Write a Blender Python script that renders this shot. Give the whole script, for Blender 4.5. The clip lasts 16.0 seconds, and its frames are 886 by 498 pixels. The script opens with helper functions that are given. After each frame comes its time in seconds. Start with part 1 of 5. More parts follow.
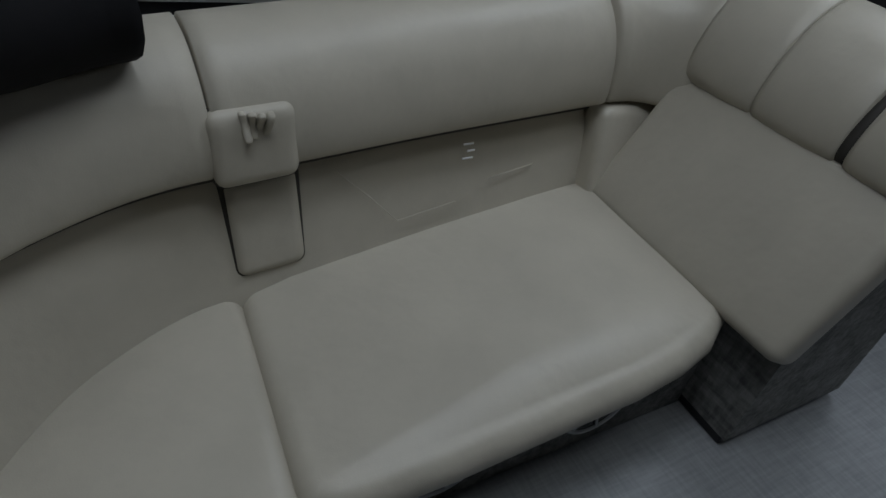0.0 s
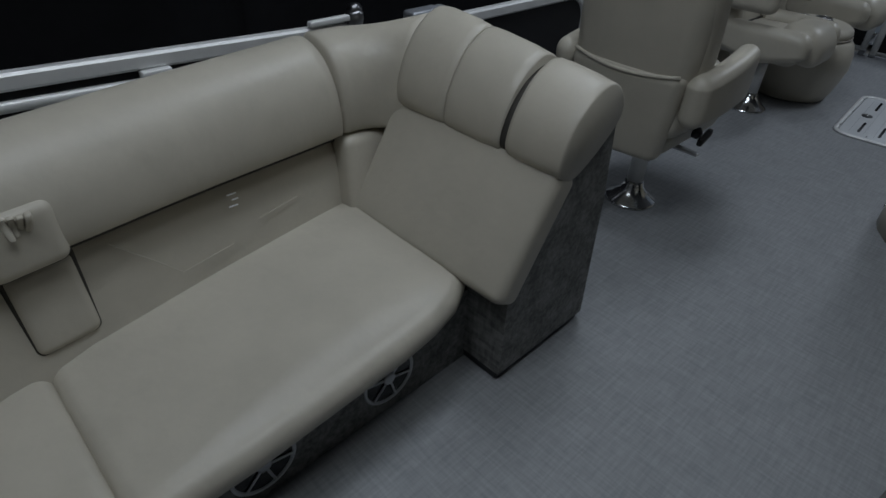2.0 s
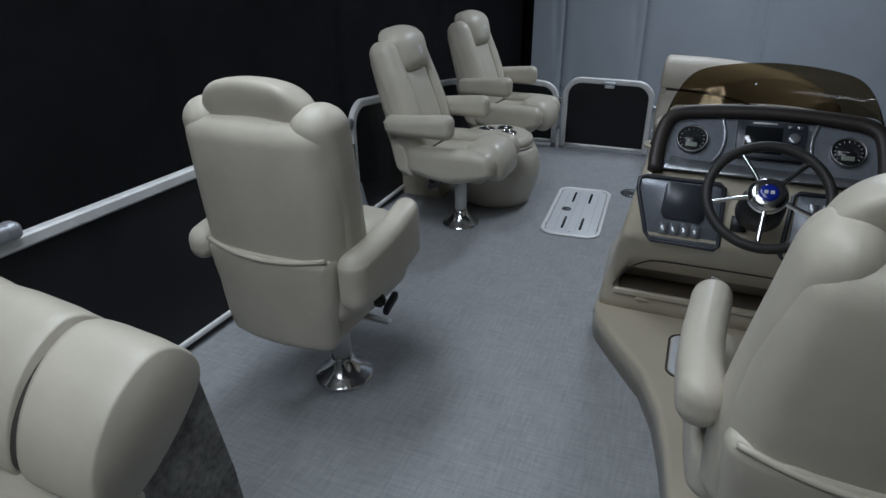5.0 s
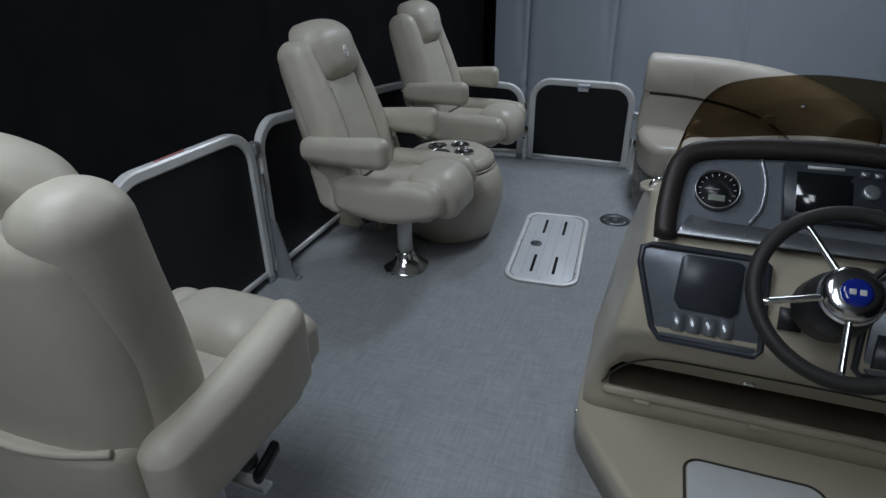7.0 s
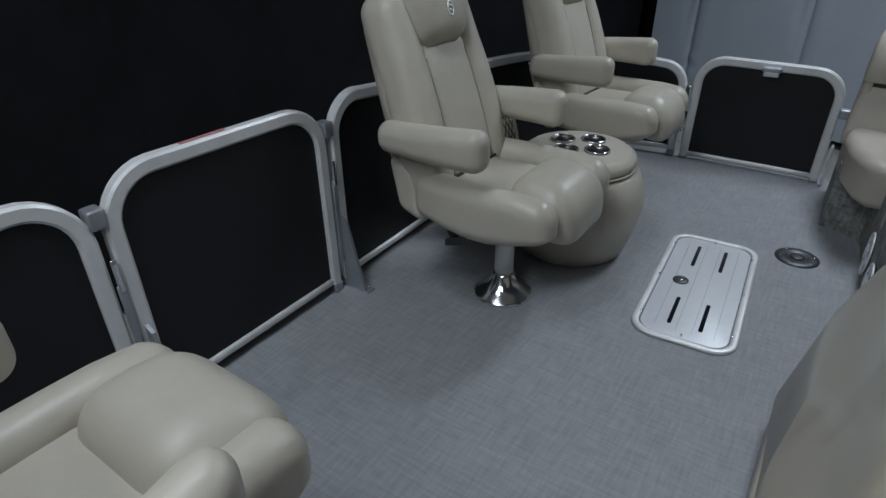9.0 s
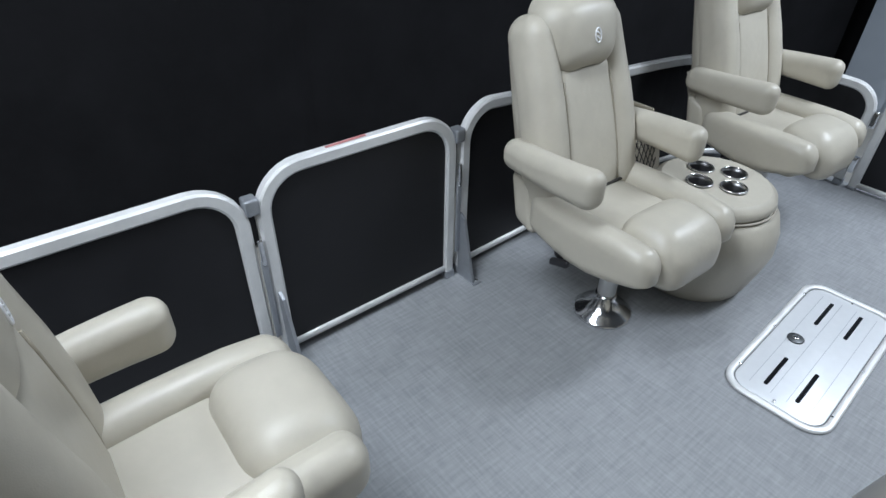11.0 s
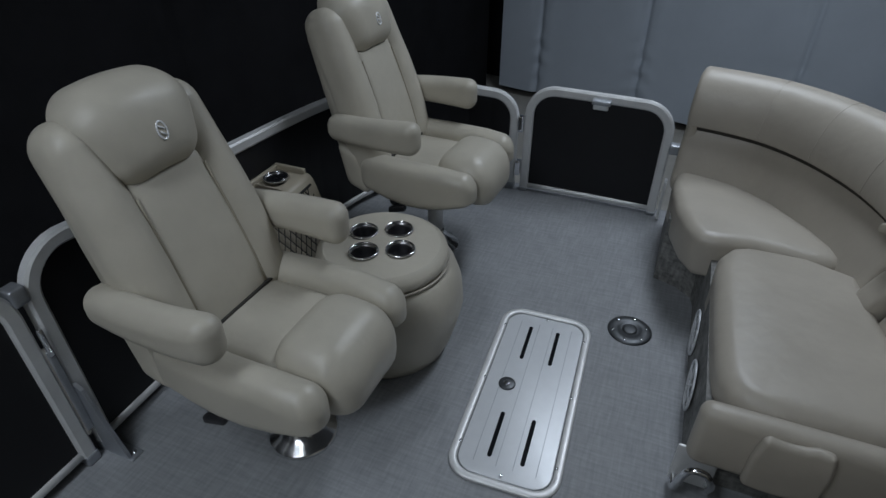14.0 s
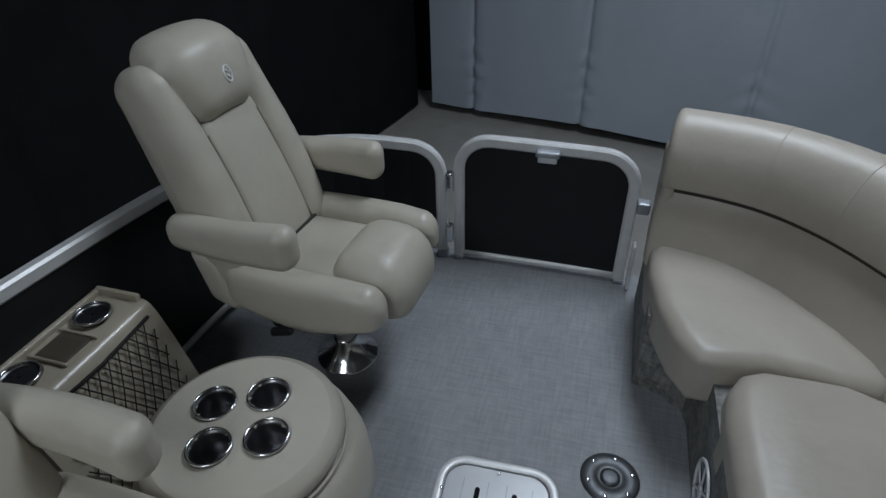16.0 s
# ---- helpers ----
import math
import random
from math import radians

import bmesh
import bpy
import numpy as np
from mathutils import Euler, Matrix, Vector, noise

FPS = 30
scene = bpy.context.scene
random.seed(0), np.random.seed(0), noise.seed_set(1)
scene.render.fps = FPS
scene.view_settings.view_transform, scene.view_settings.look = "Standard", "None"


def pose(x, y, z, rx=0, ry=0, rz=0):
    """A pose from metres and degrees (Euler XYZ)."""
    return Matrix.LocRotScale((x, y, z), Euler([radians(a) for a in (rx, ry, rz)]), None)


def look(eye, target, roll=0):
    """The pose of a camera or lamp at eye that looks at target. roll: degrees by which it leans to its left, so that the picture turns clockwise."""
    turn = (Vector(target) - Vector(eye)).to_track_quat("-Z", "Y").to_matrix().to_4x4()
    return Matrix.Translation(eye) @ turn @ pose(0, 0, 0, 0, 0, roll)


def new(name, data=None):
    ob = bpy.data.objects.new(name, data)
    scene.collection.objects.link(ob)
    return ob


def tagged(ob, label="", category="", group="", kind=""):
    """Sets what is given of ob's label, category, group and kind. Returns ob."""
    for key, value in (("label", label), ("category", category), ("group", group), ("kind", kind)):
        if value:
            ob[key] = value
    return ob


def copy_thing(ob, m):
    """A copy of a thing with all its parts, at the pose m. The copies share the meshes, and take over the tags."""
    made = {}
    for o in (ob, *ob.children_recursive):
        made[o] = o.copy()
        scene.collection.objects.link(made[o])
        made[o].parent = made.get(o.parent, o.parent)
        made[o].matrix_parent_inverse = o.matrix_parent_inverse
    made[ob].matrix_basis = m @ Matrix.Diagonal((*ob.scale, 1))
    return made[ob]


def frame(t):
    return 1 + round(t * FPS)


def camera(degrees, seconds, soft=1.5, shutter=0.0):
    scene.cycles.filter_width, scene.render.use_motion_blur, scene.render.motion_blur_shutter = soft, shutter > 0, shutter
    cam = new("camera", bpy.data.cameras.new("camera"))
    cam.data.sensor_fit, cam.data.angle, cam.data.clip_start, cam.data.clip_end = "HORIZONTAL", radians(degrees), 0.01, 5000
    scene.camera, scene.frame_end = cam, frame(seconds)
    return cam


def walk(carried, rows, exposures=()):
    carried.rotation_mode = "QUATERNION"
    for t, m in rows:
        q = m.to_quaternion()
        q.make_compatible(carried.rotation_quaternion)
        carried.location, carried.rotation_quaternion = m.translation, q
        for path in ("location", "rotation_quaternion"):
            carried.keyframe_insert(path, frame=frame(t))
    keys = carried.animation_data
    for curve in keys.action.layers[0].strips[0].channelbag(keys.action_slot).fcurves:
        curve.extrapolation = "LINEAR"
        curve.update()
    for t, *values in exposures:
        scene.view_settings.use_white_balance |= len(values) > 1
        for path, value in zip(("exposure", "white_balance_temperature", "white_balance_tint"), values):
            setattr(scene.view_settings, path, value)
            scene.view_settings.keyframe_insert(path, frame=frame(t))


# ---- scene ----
cam = camera(74.8, 16.0)
PATH = [
    (0, (0.149, 0.274, 1.21), (-1.187, 1.057, -0.055), 7.9),
    (0.5, (0.257, 0.267, 1.324), (-1.007, 1.181, 0.072), 5.1),
    (1, (0.322, 0.27, 1.362), (-0.875, 1.289, 0.125), 3.6),
    (1.5, (0.397, 0.274, 1.376), (-0.758, 1.352, 0.15), 3.5),
    (2, (0.494, 0.345, 1.403), (-0.626, 1.499, 0.214), 2.9),
    (2.5, (0.569, 0.437, 1.445), (-0.509, 1.701, 0.331), 1.8),
    (3, (0.629, 0.521, 1.474), (-0.413, 1.888, 0.452), 1.1),
    (3.5, (0.635, 0.625, 1.484), (-0.342, 2.079, 0.52), 0.7),
    (4, (0.604, 0.746, 1.514), (-0.267, 2.299, 0.604), 0.0),
    (4.5, (0.595, 0.878, 1.509), (-0.18, 2.5, 0.631), -0.5),
    (4.7, (0.59, 0.962, 1.502), (-0.152, 2.598, 0.623), -0.7),
    (6.8, (0.43, 1.773, 1.433), (-0.178, 3.447, 0.523), 0.0),
    (7, (0.417, 1.866, 1.435), (-0.19, 3.539, 0.522), -0.5),
    (7.5, (0.398, 2.089, 1.427), (-0.197, 3.76, 0.504), -0.5),
    (8, (0.33, 2.252, 1.386), (-0.258, 3.922, 0.454), -0.4),
    (8.5, (0.25, 2.413, 1.369), (-0.442, 4.029, 0.416), -0.3),
    (9, (0.231, 2.512, 1.321), (-0.734, 3.948, 0.318), -0.5),
    (11.3, (0.299, 2.644, 1.629), (-0.939, 3.671, 0.44), 1.1),
    (11.5, (0.288, 2.683, 1.631), (-0.887, 3.776, 0.437), 1.1),
    (12, (0.293, 2.811, 1.649), (-0.816, 3.977, 0.462), 1.0),
    (12.5, (0.326, 2.962, 1.668), (-0.734, 4.159, 0.466), 0.6),
    (13, (0.302, 3.074, 1.67), (-0.63, 4.379, 0.474), 0.4),
    (13.5, (0.282, 3.17, 1.672), (-0.486, 4.599, 0.502), 0.2),
    (14, (0.267, 3.271, 1.641), (-0.356, 4.783, 0.49), -0.0),
    (14.5, (0.244, 3.434, 1.603), (-0.291, 4.984, 0.458), -0.5),
    (15, (0.211, 3.652, 1.598), (-0.287, 5.211, 0.448), -0.6),
    (15.5, (0.171, 3.86, 1.585), (-0.312, 5.421, 0.432), -1.0),
    (16, (0.142, 4.066, 1.588), (-0.338, 5.623, 0.429), -1.4),
]
EXPOSURES = [(0.0, -1.25), (0.5, -1.45), (1.5, -1.35), (2.5, -1.02), (3.5, -0.6), (4.5, -0.25), (7.0, -0.45), (8.0, -0.55), (9.0, -0.3), (11.4, 0.8), (12.5, 0.22), (13.5, -0.3), (14.5, -0.85), (16.0, -0.55)]
walk(cam, [(t, look(eye, target, roll)) for t, eye, target, roll in PATH], EXPOSURES)

# ---- light ----
world = bpy.data.worlds.new("world")
scene.world = world
world.use_nodes = True
world.node_tree.nodes["Background"].inputs["Color"].default_value = (0.72, 0.82, 1.0, 1)
world.node_tree.nodes["Background"].inputs["Strength"].default_value = 0.02


def area_lamp(name, eye, target, sx, sy, watts, color):
    data = bpy.data.lights.new(name, "AREA")
    data.shape, data.size, data.size_y, data.energy, data.color = "RECTANGLE", sx, sy, watts, color
    ob = new(name, data)
    ob.matrix_world = look(eye, target)
    return ob


# assumed ceiling lights of the showroom, out of view: (x, y, watts)
COOL = (0.765, 0.86, 1.0)
# the weak fourth one is added to brighten the stern lounge
LIGHTS = [(0.55, 6.5, 65), (-0.75, 2.5, 34), (-0.35, 0.3, 19), (0.35, 1.0, 6)]
LAMP_Z = 3.05
for lx, ly, watts in LIGHTS:
    area_lamp("unseen_ceiling_lamp", (lx, ly, LAMP_Z - 0.03), (lx, ly, 0), 0.55, 1.5, watts, COOL)


# ---- materials ----
def mat(name, color, rough=0.5, metal=0.0, spec=0.5, var=0.0, var_scale=3.0, grain=0.0, grain_scale=200.0, coat=0.0, rvar=0.0):
    m = bpy.data.materials.new(name)
    m.use_nodes = True
    nt = m.node_tree
    b = nt.nodes["Principled BSDF"]
    b.inputs["Base Color"].default_value = (*color, 1)
    b.inputs["Roughness"].default_value = rough
    b.inputs["Metallic"].default_value = metal
    b.inputs["Specular IOR Level"].default_value = spec
    b.inputs["Coat Weight"].default_value = coat
    b.inputs["Coat Roughness"].default_value = 0.1
    co = nt.nodes.new("ShaderNodeTexCoord")
    if var or rvar:
        n = nt.nodes.new("ShaderNodeTexNoise")
        n.inputs["Scale"].default_value = var_scale
        n.inputs["Detail"].default_value = 6
        n.inputs["Roughness"].default_value = 0.65
        nt.links.new(co.outputs["Object"], n.inputs["Vector"])
        r = nt.nodes.new("ShaderNodeMapRange")
        r.inputs["From Min"].default_value, r.inputs["From Max"].default_value = 0.3, 0.7
        r.inputs["To Min"].default_value, r.inputs["To Max"].default_value = 1 - var, 1 + var
        nt.links.new(n.outputs["Fac"], r.inputs["Value"])
        v = nt.nodes.new("ShaderNodeHueSaturation")
        v.inputs["Color"].default_value = (*color, 1)
        nt.links.new(r.outputs["Result"], v.inputs["Value"])
        nt.links.new(v.outputs["Color"], b.inputs["Base Color"])
        if rvar:
            q = nt.nodes.new("ShaderNodeMapRange")
            q.inputs["From Min"].default_value, q.inputs["From Max"].default_value = 0.3, 0.7
            q.inputs["To Min"].default_value, q.inputs["To Max"].default_value = rough - rvar, rough + rvar
            nt.links.new(n.outputs["Fac"], q.inputs["Value"])
            nt.links.new(q.outputs["Result"], b.inputs["Roughness"])
    if grain:
        g = nt.nodes.new("ShaderNodeTexNoise")
        g.inputs["Scale"].default_value = grain_scale
        g.inputs["Detail"].default_value = 3
        nt.links.new(co.outputs["Object"], g.inputs["Vector"])
        bu = nt.nodes.new("ShaderNodeBump")
        bu.inputs["Strength"].default_value = grain
        bu.inputs["Distance"].default_value = 0.002
        nt.links.new(g.outputs["Fac"], bu.inputs["Height"])
        nt.links.new(bu.outputs["Normal"], b.inputs["Normal"])
    return m


def vinyl_mat(name, color):
    """Marine upholstery: a pebbled grain over soft creases, with rubbed and duller areas."""
    m = mat(name, color, rough=0.42, spec=0.45, var=0.06, var_scale=5, rvar=0.07)
    nt = m.node_tree
    b = nt.nodes["Principled BSDF"]
    co = nt.nodes.new("ShaderNodeTexCoord")
    fine = nt.nodes.new("ShaderNodeTexVoronoi")
    fine.inputs["Scale"].default_value = 420
    soft = nt.nodes.new("ShaderNodeTexNoise")
    soft.inputs["Scale"].default_value = 9
    soft.inputs["Detail"].default_value = 3
    for n in (fine, soft):
        nt.links.new(co.outputs["Object"], n.inputs["Vector"])
    b1, b2 = nt.nodes.new("ShaderNodeBump"), nt.nodes.new("ShaderNodeBump")
    b1.inputs["Strength"].default_value, b1.inputs["Distance"].default_value = 0.12, 0.001
    b2.inputs["Strength"].default_value, b2.inputs["Distance"].default_value = 0.35, 0.012
    nt.links.new(fine.outputs["Distance"], b1.inputs["Height"])
    nt.links.new(soft.outputs["Fac"], b2.inputs["Height"])
    nt.links.new(b2.outputs["Normal"], b1.inputs["Normal"])
    nt.links.new(b1.outputs["Normal"], b.inputs["Normal"])
    return m


def weave_mat(name, dark, light, sx=22.0, sl=160.0, bump=0.25):
    """Woven vinyl: streaks of thread in two directions over a mottled ground."""
    m = mat(name, light, rough=0.62, spec=0.35)
    nt = m.node_tree
    b = nt.nodes["Principled BSDF"]
    co = nt.nodes.new("ShaderNodeTexCoord")
    heights = []
    for sc in ((sx, sl, sl), (sl, sx, sx)):
        mp = nt.nodes.new("ShaderNodeMapping")
        mp.inputs["Scale"].default_value = sc
        n = nt.nodes.new("ShaderNodeTexNoise")
        n.inputs["Scale"].default_value = 1.0
        n.inputs["Detail"].default_value = 4
        n.inputs["Roughness"].default_value = 0.6
        nt.links.new(co.outputs["Object"], mp.inputs["Vector"])
        nt.links.new(mp.outputs["Vector"], n.inputs["Vector"])
        heights.append(n)
    add = nt.nodes.new("ShaderNodeMath")
    add.operation = "ADD"
    nt.links.new(heights[0].outputs["Fac"], add.inputs[0])
    nt.links.new(heights[1].outputs["Fac"], add.inputs[1])
    big = nt.nodes.new("ShaderNodeTexNoise")
    big.inputs["Scale"].default_value = 7
    big.inputs["Detail"].default_value = 5
    nt.links.new(co.outputs["Object"], big.inputs["Vector"])
    mix = nt.nodes.new("ShaderNodeMath")
    mix.operation = "MULTIPLY_ADD"
    mix.inputs[1].default_value = 0.35
    nt.links.new(big.outputs["Fac"], mix.inputs[0])
    nt.links.new(add.outputs["Value"], mix.inputs[2])
    r = nt.nodes.new("ShaderNodeValToRGB")
    r.color_ramp.elements[0].position, r.color_ramp.elements[0].color = 0.30, (*dark, 1)
    r.color_ramp.elements[1].position, r.color_ramp.elements[1].color = 0.72, (*light, 1)
    sc = nt.nodes.new("ShaderNodeMath")
    sc.operation = "MULTIPLY_ADD"
    sc.inputs[1].default_value, sc.inputs[2].default_value = 0.85, -0.5
    nt.links.new(mix.outputs["Value"], sc.inputs[0])
    nt.links.new(sc.outputs["Value"], r.inputs["Fac"])
    nt.links.new(r.outputs["Color"], b.inputs["Base Color"])
    bu = nt.nodes.new("ShaderNodeBump")
    bu.inputs["Strength"].default_value, bu.inputs["Distance"].default_value = bump, 0.001
    nt.links.new(add.outputs["Value"], bu.inputs["Height"])
    nt.links.new(bu.outputs["Normal"], b.inputs["Normal"])
    return m


VINYL = vinyl_mat("beige_vinyl", (0.455, 0.424, 0.355))
# the same beige, darker and browner: the bow lounge's shade put into the colour
VINYL_SHADED = vinyl_mat("shaded_beige_vinyl", (0.395, 0.36, 0.305))
PIPING = mat("seam_thread", (0.30, 0.27, 0.21), 0.6)
SEAM = mat("dark_seam", (0.035, 0.032, 0.028), 0.8)
DECK = weave_mat("woven_deck_vinyl", (0.218, 0.227, 0.238), (0.298, 0.308, 0.320), 9.0, 95.0, 0.15)
BASE_GREY = weave_mat("grey_base_vinyl", (0.095, 0.095, 0.092), (0.265, 0.265, 0.252), 60.0, 14.0, 0.5)
ALU = mat("satin_aluminium", (0.72, 0.725, 0.72), 0.42, 0.32, var=0.06, var_scale=14, rvar=0.06, grain=0.08, grain_scale=300)
ALU_DULL = mat("dull_aluminium", (0.42, 0.44, 0.47), 0.5, 0.8, var=0.1, var_scale=20, rvar=0.08)
CHROME = mat("chrome", (0.82, 0.83, 0.85), 0.17, 1.0, rvar=0.03, var_scale=9)
STEEL = mat("cup_steel", (0.30, 0.30, 0.31), 0.32, 1.0, rvar=0.05, var_scale=12)
PANEL = mat("black_rail_panel", (0.012, 0.012, 0.014), 0.45, spec=0.3, var=0.15, var_scale=6, rvar=0.08)
BLACK = mat("black_plastic", (0.018, 0.018, 0.02), 0.42, spec=0.4, grain=0.1)
RUBBER = mat("black_rubber", (0.022, 0.021, 0.02), 0.55, spec=0.35, grain=0.15, grain_scale=350)
CLOTH_BLACK = mat("black_drape", (0.0105, 0.0105, 0.012), 0.85, spec=0.15, var=0.25, var_scale=2.5, grain=0.2, grain_scale=120)
CLOTH_GREY = mat("grey_drape", (0.40, 0.445, 0.50), 0.8, spec=0.2, var=0.05, var_scale=1.6, grain=0.15, grain_scale=250)
CONCRETE = mat("showroom_floor", (0.40, 0.385, 0.35), 0.5, var=0.12, var_scale=4, grain=0.1, grain_scale=60, rvar=0.1)
CEILING = mat("ceiling_paint", (0.16, 0.165, 0.175), 0.8, var=0.08, var_scale=3)
GEL = mat("beige_fibreglass", (0.43, 0.385, 0.30), 0.30, spec=0.5, var=0.02, var_scale=4, coat=0.25)
HOOD = mat("brown_hood_vinyl", (0.022, 0.017, 0.015), 0.5, spec=0.4, grain=0.2, grain_scale=260, var=0.1)
# dark brown that carries the shade inside moulded recesses in its colour
RECESS_SHADE = mat("recess_shade_brown", (0.10, 0.08, 0.06), 0.6, var=0.12, var_scale=9)
DASH = mat("grey_dash_panel", (0.16, 0.175, 0.20), 0.33, 0.35, var=0.08, var_scale=60, grain=0.12, grain_scale=500)
DASH_DARK = mat("dark_dash_trim", (0.035, 0.04, 0.05), 0.35, 0.2, grain=0.08, grain_scale=400)
CARBON = mat("brushed_trim", (0.30, 0.315, 0.34), 0.3, 0.7, var=0.2, var_scale=180, grain=0.15, grain_scale=500)
DIAL = mat("dial_face", (0.012, 0.013, 0.015), 0.3)
WHITE_MARK = mat("white_marking", (0.5, 0.5, 0.5), 0.5)
LCD = mat("gauge_display", (0.20, 0.22, 0.19), 0.3)
SCREEN = mat("plotter_screen", (0.008, 0.009, 0.011), 0.12, coat=0.5)
HATCH = mat("white_hatch_plastic", (0.62, 0.64, 0.66), 0.4, 0.2, var=0.03, var_scale=25, grain=0.05)
SOCKET = mat("socket_metal", (0.075, 0.08, 0.085), 0.42, 0.6, rvar=0.08, var_scale=30)
BLUE = mat("blue_badge", (0.008, 0.02, 0.22), 0.15, coat=0.6)
SILVER = mat("silver_badge", (0.85, 0.86, 0.88), 0.32, 0.3)
NET = mat("black_cord", (0.015, 0.015, 0.015), 0.8)
RED = mat("red_sticker", (0.42, 0.16, 0.16), 0.5, var=0.3, var_scale=90)
LAMP_WHITE = bpy.data.materials.new("lamp_tube")
LAMP_WHITE.use_nodes = True
lw = LAMP_WHITE.node_tree.nodes["Principled BSDF"]
lw.inputs["Emission Color"].default_value, lw.inputs["Emission Strength"].default_value = (0.9, 0.96, 1.0, 1), 6.0

ACRYLIC = bpy.data.materials.new("smoked_acrylic")
ACRYLIC.use_nodes = True
nt = ACRYLIC.node_tree
nt.nodes.remove(nt.nodes["Principled BSDF"])
tr, gl, mx = nt.nodes.new("ShaderNodeBsdfTransparent"), nt.nodes.new("ShaderNodeBsdfGlossy"), nt.nodes.new("ShaderNodeMixShader")
fr = nt.nodes.new("ShaderNodeFresnel")
fr.inputs["IOR"].default_value = 1.45
tr.inputs["Color"].default_value = (0.47, 0.41, 0.315, 1)
gl.inputs["Roughness"].default_value = 0.04
fm = nt.nodes.new("ShaderNodeMath")
fm.operation = "MULTIPLY"
fm.inputs[1].default_value = 0.35
nt.links.new(fr.outputs["Fac"], fm.inputs[0])
nt.links.new(fm.outputs["Value"], mx.inputs["Fac"])
nt.links.new(tr.outputs["BSDF"], mx.inputs[1])
nt.links.new(gl.outputs["BSDF"], mx.inputs[2])
nt.links.new(mx.outputs["Shader"], nt.nodes["Material Output"].inputs["Surface"])


# ---- mesh helpers ----
def thing(name, label, category, m=None, group="", kind=""):
    ob = new(name)
    ob.empty_display_size = 0.1
    ob.matrix_basis = m or Matrix()
    return tagged(ob, label, category, group, kind)


def mesh_from(bm, name, material, smooth=True):
    bmesh.ops.recalc_face_normals(bm, faces=bm.faces)
    me = bpy.data.meshes.new(name)
    bm.to_mesh(me)
    bm.free()
    if smooth:
        me.polygons.foreach_set("use_smooth", [True] * len(me.polygons))
    me.materials.append(material)
    return me


def part(name, bm, material, parent, label="", smooth=True):
    ob = new(name, mesh_from(bm, name, material, smooth))
    ob.parent = parent
    return tagged(ob, label) if label else ob


def single(name, bm, material, label, category="", group="", kind="", smooth=True):
    return tagged(new(name, mesh_from(bm, name, material, smooth)), label, category, group, kind)


def rbox(c, s, r, n=4, fn=None, bm=None):
    """A box with rounded edges: centre, full sizes, radius; fn bends its points."""
    bm = bm or bmesh.new()
    h = [v / 2 for v in s]
    r = min(r, min(h) * 0.999)
    made = {}

    def axis(k):
        inner = h[k] - r
        pts = [(-1 + i / n) for i in range(n + 1)]
        low = [(-inner, math.sin(p * math.pi / 2)) for p in pts]
        mid = [(-inner + 2 * inner * i / 5, 0.0) for i in range(1, 5)]
        high = [(inner, math.sin(i / n * math.pi / 2)) for i in range(n + 1)]
        return low + mid + high

    ax = [axis(k) for k in range(3)]

    def vert(i, j, k):
        key = (i, j, k)
        if key not in made:
            a = (ax[0][i], ax[1][j], ax[2][k])
            core = Vector([q[0] for q in a])
            off = Vector([q[1] for q in a])
            p = core + (off.normalized() * r if off.length > 1e-9 else off)
            p = p + Vector(c)
            made[key] = bm.verts.new(fn(p) if fn else p)
        return made[key]

    N = [len(a) - 1 for a in ax]
    for d in range(3):
        u, v = (d + 1) % 3, (d + 2) % 3
        for side in (0, N[d]):
            for i in range(N[u]):
                for j in range(N[v]):
                    idx = []
                    for di, dj in ((0, 0), (1, 0), (1, 1), (0, 1)):
                        q = [0, 0, 0]
                        q[d], q[u], q[v] = side, i + di, j + dj
                        idx.append(vert(*q))
                    if len(set(idx)) == 4:
                        bm.faces.new(idx)
    bmesh.ops.remove_doubles(bm, verts=bm.verts, dist=1e-5)
    return bm


def loft(rings, bm=None, cap=True, closed=False):
    bm = bm or bmesh.new()
    vs = [[bm.verts.new(p) for p in ring] for ring in rings]
    m = len(vs[0])
    for a in range(len(vs) if closed else len(vs) - 1):
        b = (a + 1) % len(vs)
        for i in range(m):
            bm.faces.new((vs[a][i], vs[a][(i + 1) % m], vs[b][(i + 1) % m], vs[b][i]))
    if cap and not closed:
        bm.faces.new(vs[0][::-1])
        bm.faces.new(vs[-1])
    return bm


def smooth_path(pts, steps=6, closed=False):
    """Points on a curve that runs through pts."""
    pts = [Vector(p) for p in pts]
    n = len(pts)
    out = []
    for i in range(n if closed else n - 1):
        p0 = pts[i - 1] if (closed or i > 0) else pts[0] * 2 - pts[1]
        p1, p2 = pts[i], pts[(i + 1) % n]
        p3 = pts[(i + 2) % n] if (closed or i + 2 < n) else p2 * 2 - p1
        for s in range(steps):
            t = s / steps
            out.append(0.5 * (2 * p1 + (p2 - p0) * t + (2 * p0 - 5 * p1 + 4 * p2 - p3) * t * t + (3 * p1 - p0 - 3 * p2 + p3) * t ** 3))
    if not closed:
        out.append(pts[-1])
    return out


